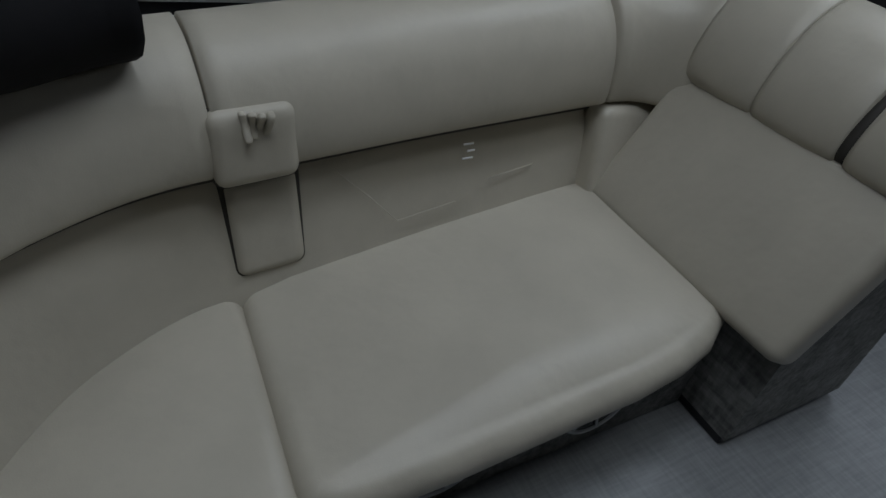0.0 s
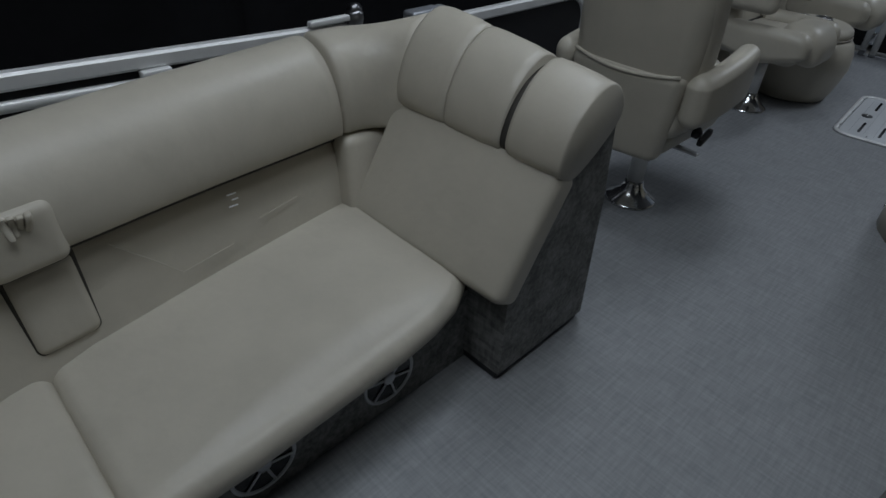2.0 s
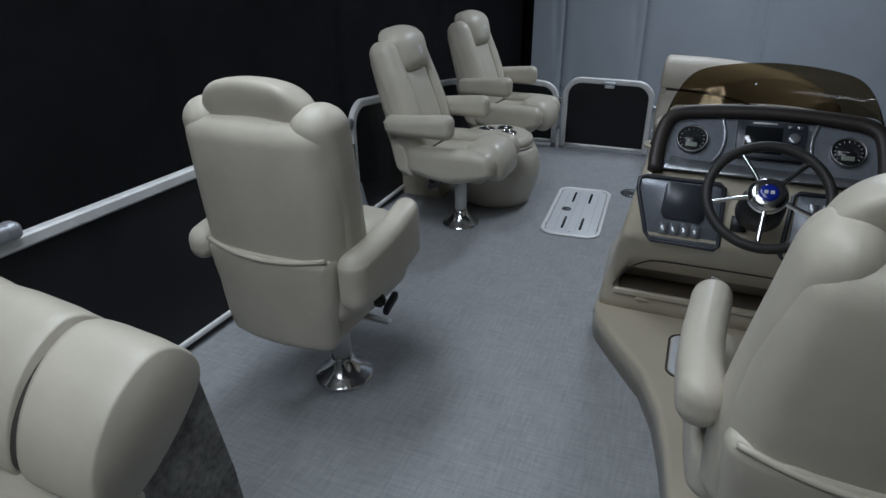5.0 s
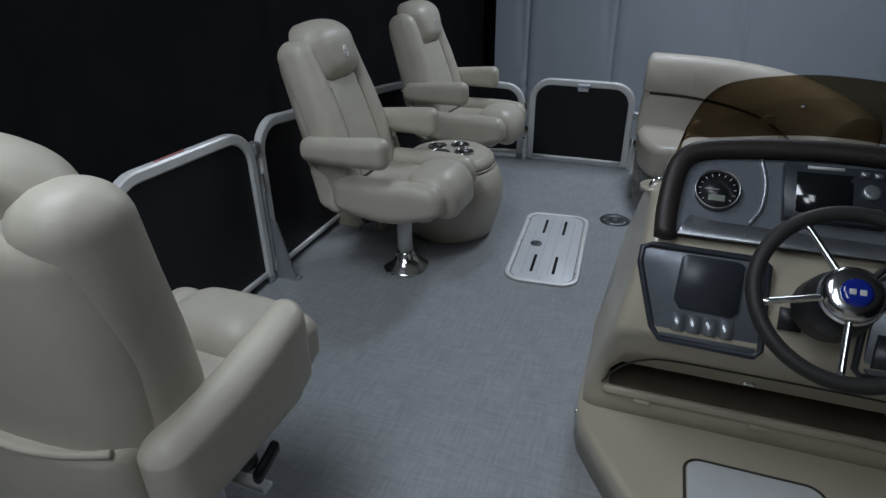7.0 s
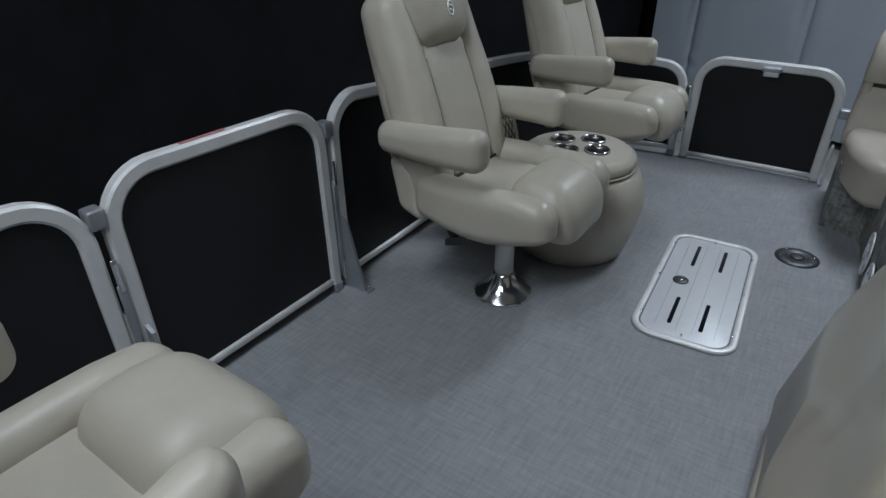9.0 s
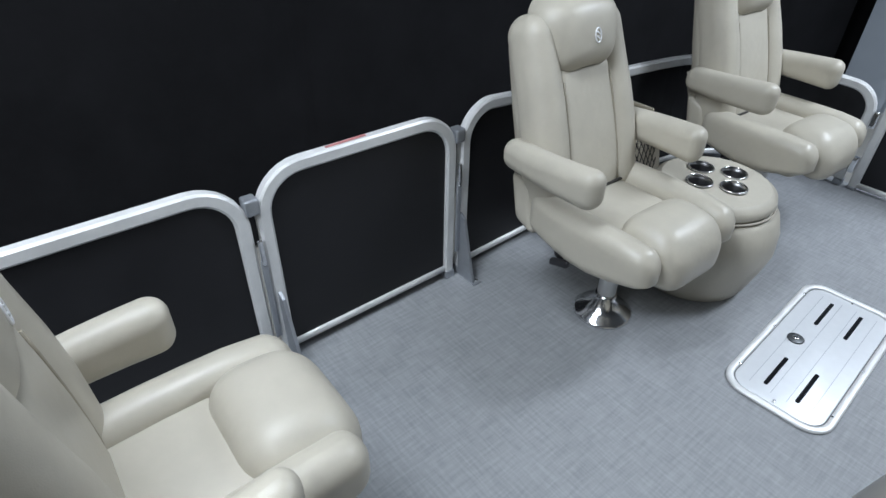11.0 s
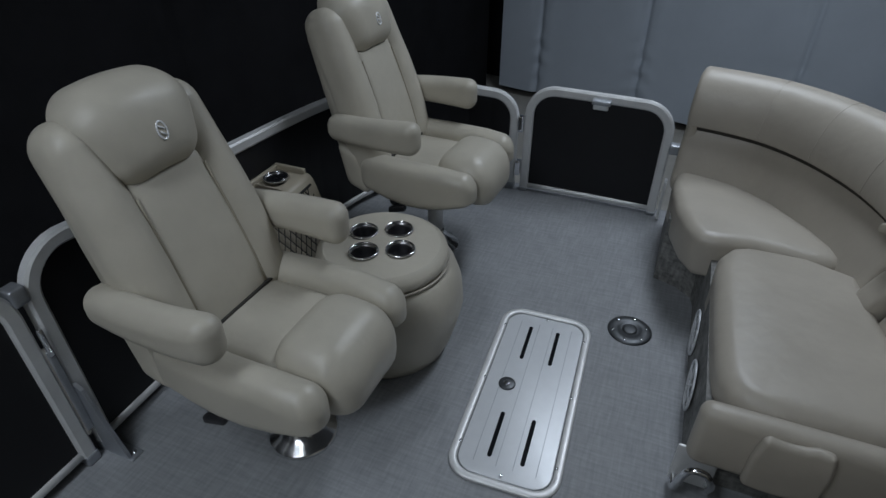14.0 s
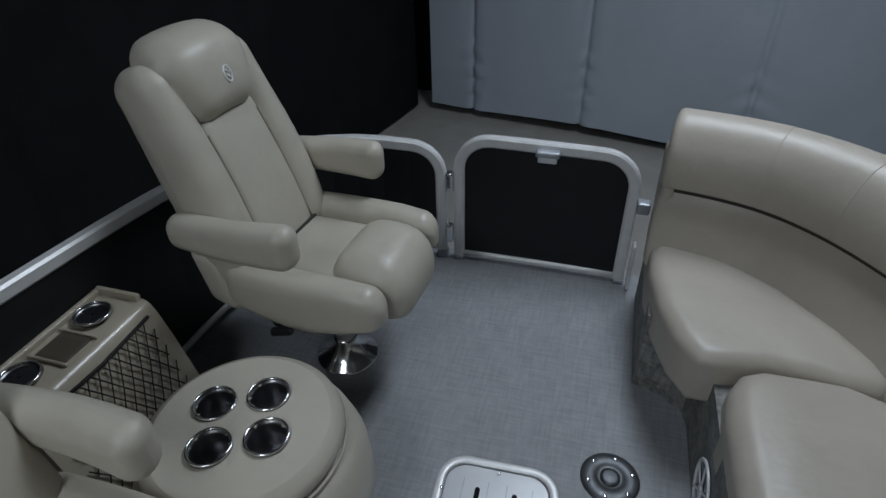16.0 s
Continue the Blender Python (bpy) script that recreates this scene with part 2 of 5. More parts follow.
def tube(path, r, sides=10, closed=False, bm=None, flat=1.0):
    """A round bar along a path."""
    path = [Vector(p) for p in path]
    rings = []
    n = len(path)
    side = None
    for i, p in enumerate(path):
        a = path[i - 1] if (closed or i) else p
        b = path[(i + 1) % n] if (closed or i < n - 1) else p
        d = (b - a).normalized()
        if side is None:
            side = d.cross(Vector((0, 0, 1)) if abs(d.z) < 0.9 else Vector((1, 0, 0))).normalized()
        side = (side - d * side.dot(d)).normalized()
        up = side.cross(d)
        rings.append([p + (side * math.cos(q) * r + up * math.sin(q) * r * flat) for q in [2 * math.pi * k / sides for k in range(sides)]])
    return loft(rings, bm, closed=closed)


def square_bar(path, w, h, normal, closed=False, bm=None):
    """A rounded square bar along a path in the plane with that normal: w across the plane's thickness, h in it."""
    path = [Vector(p) for p in path]
    nrm = Vector(normal).normalized()
    n = len(path)
    rings = []
    e = 0.22
    sec = [(-0.5, -0.5 + e), (-0.5 + e, -0.5), (0.5 - e, -0.5), (0.5, -0.5 + e), (0.5, 0.5 - e), (0.5 - e, 0.5), (-0.5 + e, 0.5), (-0.5, 0.5 - e)]
    for i, p in enumerate(path):
        a = path[i - 1] if (closed or i) else p
        b = path[(i + 1) % n] if (closed or i < n - 1) else p
        d = (b - a).normalized()
        nn = (nrm - d * nrm.dot(d)).normalized()
        inn = d.cross(nn)
        rings.append([p + nn * (u * w) + inn * (v * h) for u, v in sec])
    return loft(rings, bm, closed=closed)


def revolve(profile, steps=28, c=(0, 0, 0), bm=None, sx=1.0, sy=1.0, cap=True):
    """A turned form: (radius, height) pairs from bottom to top."""
    rings = [[Vector((c[0] + r * sx * math.cos(a), c[1] + r * sy * math.sin(a), c[2] + z)) for a in [2 * math.pi * k / steps for k in range(steps)]] for r, z in profile]
    return loft(rings, bm, cap=cap)


def prism(outline, z0, z1, bevel=0.0, top=0.0, bm=None, seg=4):
    """A slab on an outline (list of xy, anticlockwise), with a rounded top edge of radius bevel."""
    bm = bm or bmesh.new()
    pts = [Vector((p[0], p[1])) for p in outline]
    n = len(pts)
    mid = sum(pts, Vector((0, 0))) / n

    def inset(d):
        res = []
        for i in range(n):
            a, b, c2 = pts[i - 1], pts[i], pts[(i + 1) % n]
            n1 = Vector((-(b - a).y, (b - a).x)).normalized()
            n2 = Vector((-(c2 - b).y, (c2 - b).x)).normalized()
            m = (n1 + n2)
            m = m.normalized() / max(0.5, m.normalized().dot(n1)) if m.length > 1e-6 else n1
            res.append(b + m * d)
        return res

    rings = []
    low = min(bevel * 0.8, (z1 - z0) / 2 - 0.001) if top else 0.0
    levels = []
    for k in range(seg if top else 0):
        a = k / seg * math.pi / 2
        levels.append((low * (1 - math.sin(a)), z0 + low * (1 - math.cos(a))))
    levels.append((0.0, z0 + low))
    for k in range(seg + 1):
        a = k / seg * math.pi / 2
        levels.append((bevel * (1 - math.cos(a)), z1 - bevel + bevel * math.sin(a)))
    for d, z in levels:
        rings.append([Vector((p.x, p.y, z)) for p in inset(d)])
    if top:
        last = [Vector((p.x, p.y)) for p in rings[-1]]
        for k, rise in ((0.92, 0.15), (0.8, 0.36), (0.55, 0.70), (0.25, 0.94), (0.04, 1.0)):
            rings.append([Vector((mid.x + (p.x - mid.x) * k, mid.y + (p.y - mid.y) * k, z1 + top * rise)) for p in last])
    loft(rings, bm)
    return bm


def turned(bm, m):
    bmesh.ops.transform(bm, matrix=m, verts=bm.verts)
    return bm


def rounded_rect(w, h, r, seg=6, cx=0.0, cy=0.0):
    out = []
    for qx, qy, a0 in ((1, 1, 0), (-1, 1, 90), (-1, -1, 180), (1, -1, 270)):
        for k in range(seg + 1):
            a = radians(a0 + 90 * k / seg)
            out.append((cx + qx * (w / 2 - r) + r * math.cos(a), cy + qy * (h / 2 - r) + r * math.sin(a)))
    return out


# ---- the showroom ----
GROUND_Z = -0.75
ROOM = radians(-10.8)  # the room stands turned against the boat


def room_point(u, v, z):
    """u along the bow drape, v towards the bow, from the corner of the two drapes."""
    return Vector((-1.80 + u * math.cos(ROOM) - v * math.sin(ROOM), 9.62 + u * math.sin(ROOM) + v * math.cos(ROOM), z))


bm = bmesh.new()
loft([[room_point(u, v, z) for u, v in ((-0.3, -14), (9, -14), (9, 1.0), (-0.3, 1.0))] for z in (GROUND_Z - 0.1, GROUND_Z)], bm)
single("ground", bm, CONCRETE, "worn beige concrete showroom floor under the boat", kind="structure", smooth=False)
bm = bmesh.new()
loft([[room_point(u, v, z) for u, v in ((-0.3, -14), (9, -14), (9, 1.0), (-0.3, 1.0))] for z in (3.3, 3.4)], bm)
single("ceiling", bm, CEILING, "dark grey painted showroom ceiling", kind="structure", smooth=False)
for name, u0, v0, u1, v1 in (("wall_back", -0.3, 0.5, 9, 0.6), ("wall_starboard", 8.9, -14, 9, 1), ("wall_stern", -0.3, -14, 9, -13.9)):
    bm = bmesh.new()
    loft([[room_point(u, v, z) for u, v in ((u0, v0), (u1, v0), (u1, v1), (u0, v1))] for z in (GROUND_Z, 3.3)], bm)
    single(name, bm, CLOTH_BLACK, "dark wall of the showroom", kind="structure", smooth=False)


def drape(name, material, u0, u1, z0, z1, depth, seams, along_port, label, seed, fine, thick=0.012):
    """A hanging cloth with seams, shallow folds and a free hem."""
    rnd = random.Random(seed)
    waves = [(rnd.uniform(2, 9), rnd.uniform(0, 6), rnd.uniform(0.2, 1)) for _ in range(9)]
    bm = bmesh.new()
    nu, nz = int((u1 - u0) * fine), int(fine * 1.2)

    def off(u, z):
        s = (z - z0) / (z1 - z0)
        f = sum(a * math.sin(w * u + p + 0.7 * math.sin(1.3 * s + p)) for w, p, a in waves) / 9
        d = depth * f * (0.45 + 0.55 * (1 - s))
        for q in seams:
            g = u - q
            d += 0.020 * math.exp(-(g / 0.035) ** 2) * (0.4 + 0.6 * (1 - s)) - 0.010 * math.exp(-((g - 0.11) / 0.07) ** 2)
            d += 0.022 * math.exp(-(g / 0.012) ** 2)
            d += 0.018 * math.sin(34 * (z - z0) + 14 * abs(g) + 5 * q) * math.exp(-(g / 0.13) ** 2) * math.exp(-((s - 0.10) / 0.09) ** 2)
            d += 0.02 * math.exp(-((g + 0.06 + 0.25 * (s - 0.2)) / 0.05) ** 2) * math.exp(-((s - 0.33) / 0.12) ** 2)
        return d

    for side in (0, 1):
        rows = []
        for i in range(nu + 1):
            u = u0 + (u1 - u0) * i / nu
            row = []
            for k in range(nz + 1):
                z = z0 + (z1 - z0) * k / nz
                hem = 0.012 * math.sin(3.1 * u + seed) * (1 - k / nz) ** 4
                d = off(u, z) + side * thick
                p = room_point(-d, u, z + hem) if along_port else room_point(u, d, z + hem)
                row.append(bm.verts.new(p))
            rows.append(row)
        for i in range(nu):
            for k in range(nz):
                bm.faces.new((rows[i][k], rows[i + 1][k], rows[i + 1][k + 1], rows[i][k + 1]))
    return single(name, bm, material, label, kind="structure")


drape("wall_bow", CLOTH_GREY, 0.17, 8.6, GROUND_Z + 0.10, 3.3, 0.018, (0.62, 1.705, 3.085, 4.5, 5.9), False, "light grey cloth drape hanging from the ceiling in front of the bow", 3, 60)
drape("wall_port", CLOTH_BLACK, -13.8, 0.0, GROUND_Z + 0.03, 3.3, 0.035, (-2.15, -3.8, -5.6, -7.6, -9.8), True, "black cloth drape along the port side", 8, 30)
# assumed fixtures round these lamps, out of view
for lx, ly, watts in LIGHTS:
    fix = thing("unseen_ceiling_light", "assumed white ceiling light fixture out of view, with a bright diffuser", "ceiling light", Matrix.Translation((lx, ly, LAMP_Z)), "ceiling lights")
    part("housing", rbox((0, 0, 0.08), (0.62, 1.56, 0.10), 0.01, 2), CEILING, fix)
    part("diffuser", rbox((0, 0, 0.022), (0.56, 1.5, 0.016), 0.005, 2), LAMP_WHITE, fix, "bright white diffuser")
    part("hanger", tube([(0, 0, 0.12), (0, 0, 0.26)], 0.01), CEILING, fix)

# ---- deck ----
DECK_OUT = smooth_path([(-1.31, -1.9, 0), (-1.31, 2, 0), (-1.31, 5.3, 0), (-1.27, 5.72, 0), (-1.12, 6.02, 0), (-0.85, 6.18, 0), (-0.4, 6.22, 0), (0.4, 6.22, 0), (0.85, 6.18, 0), (1.12, 6.02, 0), (1.27, 5.72, 0), (1.31, 5.3, 0), (1.31, 2, 0), (1.31, -1.9, 0)], 4)
bm = prism([(p.x, p.y) for p in DECK_OUT][::-1], -0.06, 0.0)
single("floor", bm, DECK, "grey woven vinyl deck floor of the boat", kind="structure", smooth=False)
bm = prism([(p.x * 1.012, -0.03 + p.y * 1.008) for p in DECK_OUT][::-1], -0.16, -0.064)
single("deck_edge", bm, ALU_DULL, "dull aluminium edge trim under the deck", kind="structure", smooth=False)
for sx in (-0.85, 0.85):
    tu = thing("pontoon_tube", "long aluminium pontoon under the deck", "pontoon", Matrix.Translation((sx, 0, -0.44)), "pontoons")
    part("hull", tube([(0, -1.8, 0), (0, 5.4, 0), (0, 5.8, 0.03), (0, 6.0, 0.09)], 0.29, 20), ALU_DULL, tu)
    for cy in (-1.2, 1.2, 3.6, 5.2):
        part("bracket", rbox((0, cy, 0.275), (0.4, 0.06, 0.07), 0.005, 1), ALU_DULL, tu)
        part("cradle", rbox((0, cy, -0.27), (0.5, 0.1, 0.08), 0.005, 1), BLACK, tu)


# ---- rails ----
def rail_panel(name, pts, h0, h1, label, group, drop=0.0, radius=0.14, sticker=False, bars=(), foot=0.04, square_start=False, category="rail"):
    """A fence panel on a plan line: a bent square tube, a black sheet in it, and a channel along the deck."""
    plan = [Vector((p[0], p[1], 0)) for p in pts]
    run = [0.0]
    for a, b in zip(plan, plan[1:]):
        run.append(run[-1] + (b - a).length)
    L = run[-1]

    def at(s):
        s = min(max(s, 0), L)
        for k in range(len(plan) - 1):
            if s <= run[k + 1] or k == len(plan) - 2:
                return plan[k].lerp(plan[k + 1], (s - run[k]) / (run[k + 1] - run[k]))

    def pt(s, z):
        p = at(s)
        return Vector((p.x, p.y, z))

    def nrm(s):
        d = at(min(s + 0.02, L)) - at(max(s - 0.02, 0))
        return Vector((d.y, -d.x, 0)).normalized()

    top = lambda s: h0 + (h1 - h0) * s / L
    th = 0.046
    path = [(th / 2, foot)] if not square_start else []
    if square_start:
        path += [(0, top(0) - th / 2)]
    else:
        for k in range(9):
            a = radians(180 - 90 * k / 8)
            path.append((th / 2 + radius + radius * math.cos(a), top(radius) - th / 2 - radius + radius * math.sin(a)))
    m = max(3, int(L / 0.12))
    for k in range(1, m):
        s = radius * 1.3 + (L - 2.6 * radius) * k / m
        path.append((s, top(s) - th / 2))
    for k in range(9):
        a = radians(90 - 90 * k / 8)
        path.append((L - th / 2 - radius + radius * math.cos(a), top(L - radius) - th / 2 - radius + radius * math.sin(a)))
    path.append((L - th / 2, foot))
    root = thing(name, label, category, None, group)
    rings = []
    e = 0.17
    sec = [(-0.5, -0.5 + e), (-0.5 + e, -0.5), (0.5 - e, -0.5), (0.5, -0.5 + e), (0.5, 0.5 - e), (0.5 - e, 0.5), (-0.5 + e, 0.5), (-0.5, 0.5 - e)]
    for i, (s, z) in enumerate(path):
        a, b = path[max(i - 1, 0)], path[min(i + 1, len(path) - 1)]
        d = Vector((b[0] - a[0], b[1] - a[1])).normalized()
        q = Vector((d.y, -d.x))
        n3 = nrm(s)
        tan = Vector((-n3.y, n3.x, 0))
        rings.append([pt(s, z) + n3 * (u * 0.038) + (tan * q.x + Vector((0, 0, q.y))) * (v * th) for u, v in sec])
    part("rail_frame", loft(rings), ALU, root, "satin aluminium tube frame").data.set_sharp_from_angle(angle=radians(32))
    # the sheet, a little inside the tube
    bm = bmesh.new()
    edge = path if not square_start else [(0.0, foot)] + path
    for side in (-0.003, 0.003):
        fan = []
        cols = sorted(set([max(0.004, min(L - 0.004, s)) for s, z in edge]))
        prev = None
        for s in cols:
            zs = [z for q, z in edge if abs(max(0.004, min(L - 0.004, q)) - s) < 1e-6]
            p0, p1 = pt(s, foot) + nrm(s) * side, pt(s, max(zs)) + nrm(s) * side
            cur = (bm.verts.new(p0), bm.verts.new(p1))
            if prev:
                bm.faces.new((prev[0], cur[0], cur[1], prev[1]))
            prev = cur
    part("black_sheet", bm, PANEL, root, "black sheet infill", smooth=False)
    m = max(2, int(L / 0.15))
    part("bottom_channel", square_bar([pt(0.03 + (L - 0.06) * k / m, foot + 0.012) for k in range(m + 1)], 0.03, 0.03, (0, 0, 1)), ALU, root)
    for s in (0.02, L - 0.02):
        part("rail_foot", rbox(pt(s, foot / 2), (0.045, 0.045, foot), 0.006, 2), ALU_DULL, root)
    for below, end in bars:
        part("rail_bar", square_bar([pt(0.03 + (end - 0.03) * k / m, top(0.03 + (end - 0.03) * k / m) - below) for k in range(m + 1)], 0.03, 0.036, (0, 0, 1)), ALU, root)
    if sticker:
        part("sticker", rbox(pt(L * 0.42, top(L * 0.42) + 0.002), (0.012, 0.15, 0.003), 0.001, 1), RED, root, "faded red warning sticker with unreadable print")
    return root, pt, nrm, L


RX = -1.25
rail_panel("guard_rail", [(RX, -1.5), (RX, 1.70)], 0.955, 0.812, "aluminium rail with two lower bars behind the stern lounge", "port rails", bars=((0.085, 2.42), (0.145, 3.1)), radius=0.12)
rail_panel("guard_rail", [(RX, 1.73), (-1.225, 3.09)], 0.765, 0.765, "aluminium rail panel with black sheet beside the chair", "port rails")
side_gate, gpt, gn, gl_ = rail_panel("boarding_gate", [(-1.222, 3.115), (-1.222, 3.915)], 0.78, 0.77, "aluminium boarding gate with black sheet and a sticker", "port rails", sticker=True, category="gate")
BOW_LINE = [(p.x, p.y) for p in smooth_path([(-1.222, 3.94, 0), (-1.235, 4.6, 0), (RX, 5.3, 0), (-1.215, 5.62, 0), (-1.11, 5.88, 0), (-0.93, 6.05, 0), (-0.72, 6.13, 0), (-0.48, 6.16, 0)], 5)]
rail_panel("guard_rail", BOW_LINE, 0.785, 0.56, "curved aluminium rail panel with black sheet round the bow corner", "port rails", radius=0.13)
bow_gate, bpt, bn, bl_ = rail_panel("bow_gate", [(-0.445, 6.16), (-0.2, 6.166), (0.05, 6.166), (0.305, 6.16)], 0.618, 0.61, "closed aluminium bow gate with black sheet and a latch", "", radius=0.13, category="gate", foot=0.02)
part("latch", rbox((-0.06, 6.135, 0.580), (0.095, 0.045, 0.026), 0.008, 2), ALU_DULL, bow_gate, "grey gate latch")
part("latch_tongue", rbox((-0.06, 6.128, 0.555), (0.075, 0.018, 0.024), 0.005, 2), HATCH, bow_gate)
for hz in (0.14, 0.40):
    part("hinge", rbox((-0.462, 6.145, hz), (0.03, 0.035, 0.09), 0.006, 2), CHROME, bow_gate, "bright hinge")
part("stop_lug", rbox((0.325, 6.13, 0.40), (0.05, 0.05, 0.05), 0.008, 2), ALU_DULL, bow_gate)
part("strike_strap", rbox((0.322, 6.12, 0.12), (0.014, 0.05, 0.22), 0.004, 2), ALU, bow_gate)

# braces and gate fittings along the port rail
for by, lean in ((3.135, 1), (3.945, 1), (-0.15, 1)):
    br = thing("rail_brace", "dull aluminium brace bolted to the deck at the rail", "brace", Matrix.Translation((-1.205, by, 0)), "rail braces")
    bm = bmesh.new()
    loft([[Vector((x, yy, z)) for x, z in ((0.0, 0.004), (0.10, 0.004), (0.095, 0.03), (0.03, 0.30), (0.0, 0.32))] for yy in (-0.006, 0.006)], bm)
    part("gusset", bm, ALU_DULL, br, smooth=False)
    part("foot_plate", rbox((0.06, 0.015, 0.004), (0.11, 0.045, 0.006), 0.002, 1), ALU_DULL, br)
    for bx in (0.05, 0.095):
        part("bolt", revolve([(0.007, 0.006), (0.007, 0.011), (0.004, 0.013)], 8, (bx, 0.022, 0)), CHROME, br)
for by in (3.103, 3.928):
    po = thing("gate_latch", "small dull metal latch at the top of the gate gap", "latch", Matrix.Translation((-1.222, by, 0.0)), "gate latches")
    part("plate", rbox((0.0, 0, 0.665), (0.05, 0.045, 0.055), 0.008, 2), ALU_DULL, po)
    part("pin", rbox((0.024, 0.0, 0.50), (0.01, 0.016, 0.10), 0.004, 2), CHROME, po)
    part("strip", rbox((0.020, 0.0, 0.30), (0.008, 0.022, 0.34), 0.003, 1), ALU_DULL, po)

# fittings on the rail behind the lounge
mount = thing("bimini_mount", "polished metal canopy mount clamped on the rail", "bracket", Matrix.Translation((-1.235, 1.62, 0.828)))
part("clamp", revolve([(0.028, -0.02), (0.032, 0.0), (0.032, 0.02), (0.025, 0.03)], 18), STEEL, mount)
part("knuckle", turned(revolve([(0.02, -0.02), (0.024, 0.0), (0.02, 0.02)], 16), pose(0, 0, 0.03, 90, 0, 0)), STEEL, mount)
part("arm", rbox((0.0, -0.10, 0.008), (0.026, 0.18, 0.022), 0.007, 2), ALU, mount)
brk = thing("rail_bracket", "dull grey metal bracket on the rail", "bracket", Matrix.Translation((-1.235, 1.95, 0.795)))
part("plate", rbox((0, 0, -0.005), (0.07, 0.16, 0.05), 0.014, 2), ALU_DULL, brk)
part("cap", rbox((0.01, 0.08, -0.004), (0.06, 0.05, 0.055), 0.02, 3), ALU_DULL, brk)
clip = thing("bar_clip", "square aluminium end clip on the lower rail bar", "clip", Matrix.Translation((-1.232, 0.91, 0.765)))
part("block", rbox((0, 0, 0), (0.04, 0.085, 0.075), 0.006, 2), ALU, clip)
part("bolt", turned(revolve([(0.012, 0), (0.012, 0.006), (0.006, 0.009)], 10), pose(0.02, 0, 0, 0, 90, 0)), ALU_DULL, clip)


# ---- captain's chairs ----
RECLINE, STRETCH = 11.0, 1.06


def lean_back(p):
    """Leans the back of a chair: turns about the hinge behind the seat."""
    a = radians(RECLINE)
    y, z = p.y + 0.215, (p.z - 0.45) * STRETCH
    return Vector((p.x, -0.215 + y * math.cos(a) - z * math.sin(a), 0.45 + y * math.sin(a) + z * math.cos(a)))


def captain_chair(m, label, recline=16.0, arm_tilt=5.0, stretch=0.98, post=0.35, taper=0.12, arm_y=-0.14, seat_w=1.0, head_y=0.0, seat_back_bare=False, deep_arm=False):
    """post: the height of the pedestal; the upper part comes down with it."""
    global RECLINE, STRETCH
    RECLINE, STRETCH = recline, stretch
    drop = 0.35 - post

    def slim(z):
        """The back grows narrower towards its top."""
        return 1 - taper * max(0.0, min(1.0, (z - 0.58) / 0.55))

    ch = thing("captain_chair", label, "chair", m, "captain's chairs")
    # pedestal
    part("pedestal_base", revolve([(0.118, 0.0), (0.118, 0.006), (0.112, 0.012), (0.085, 0.028), (0.06, 0.055), (0.045, 0.085), (0.041, 0.10)], 36), CHROME, ch, "polished metal trumpet base")
    part("pedestal_post", revolve([(0.037, 0.09), (0.037, post - 0.05), (0.034, post - 0.048), (0.034, post)], 24), ALU, ch, "dull metal post")
    part("swivel_plate", rbox((0, -0.0, 0.342), (0.24, 0.24, 0.02), 0.008, 2), BLACK, ch)
    # seat
    part("seat_shell", rbox((0, -0.02, 0.405), (0.46, 0.50, 0.13), 0.055, 4, lambda p: Vector((p.x * (0.86 + 0.5 * max(0, p.z - 0.34)), p.y, p.z))), VINYL, ch)
    part("seat_pad", rbox((0, -0.06, 0.445), (0.36, 0.36, 0.10), 0.045, 4, lambda p: Vector((p.x, p.y, p.z + 0.012 * math.cos(p.x * 7) - 0.02 * max(0, -p.y)))), VINYL, ch)

    def side(sign):
        def f(p):
            t = (p.y + 0.24) / 0.52
            drop = 0.05 * max(0.0, t - 0.8) ** 2 / 0.04
            return Vector((p.x + sign * 0.012 * math.sin(t * math.pi), p.y, p.z - drop * 0.4 + 0.006 * (t - 0.5) + (0.075 * max(0.0, t - 0.5) ** 2 * 4 + 0.045 * max(0.0, 0.35 - t) * 2.8) * max(0.0, min(1.0, (0.50 - p.z) / 0.14))))
        return f

    for sg in (-1, 1):
        part("seat_bolster", rbox((sg * 0.214 * seat_w, 0.025, 0.448), (0.112, 0.54, 0.205), 0.0555, 7, side(sg)), VINYL, ch)
        if not seat_back_bare:
            part("side_block", rbox((sg * 0.208, -0.275, 0.455), (0.106, 0.115, 0.20), 0.035, 5, lambda p: Vector((p.x, p.y - 0.22 * (p.z - 0.45), p.z - 0.35 * min(0.0, p.y + 0.24)))), VINYL, ch)

    def roll(p):
        t = (p.y - 0.06) / 0.25
        return Vector((p.x, p.y, p.z - 0.10 * max(0.0, t - 0.45) ** 2 + 0.01 * math.cos(p.x * 8)))

    part("front_cushion", rbox((0, 0.195, 0.456), (0.335, 0.265, 0.215), 0.092, 6, roll), VINYL, ch, "rounded seat front")
    part("seat_seam", rbox((0, -0.146, 0.506), (0.32, 0.014, 0.012), 0.005, 2), SEAM, ch)
    # back
    def shell(p):
        w = slim(p.z) * (1 - 0.16 * max(0.0, min(1.0, (0.78 - p.z) / 0.36)) ** 1.4)
        return lean_back(Vector((p.x * w, p.y - 0.03 * (1 - (p.x / 0.26) ** 2) * max(0.0, min(1.0, (-0.20 - p.y) / 0.10)), p.z)))

    back = part("back_shell", rbox((0, -0.245, 0.771), (0.508, 0.150, 0.68), 0.072, 8, shell), VINYL, ch)

    def wing(sg):
        def f(p):
            t = (p.z - 0.43) / 0.71
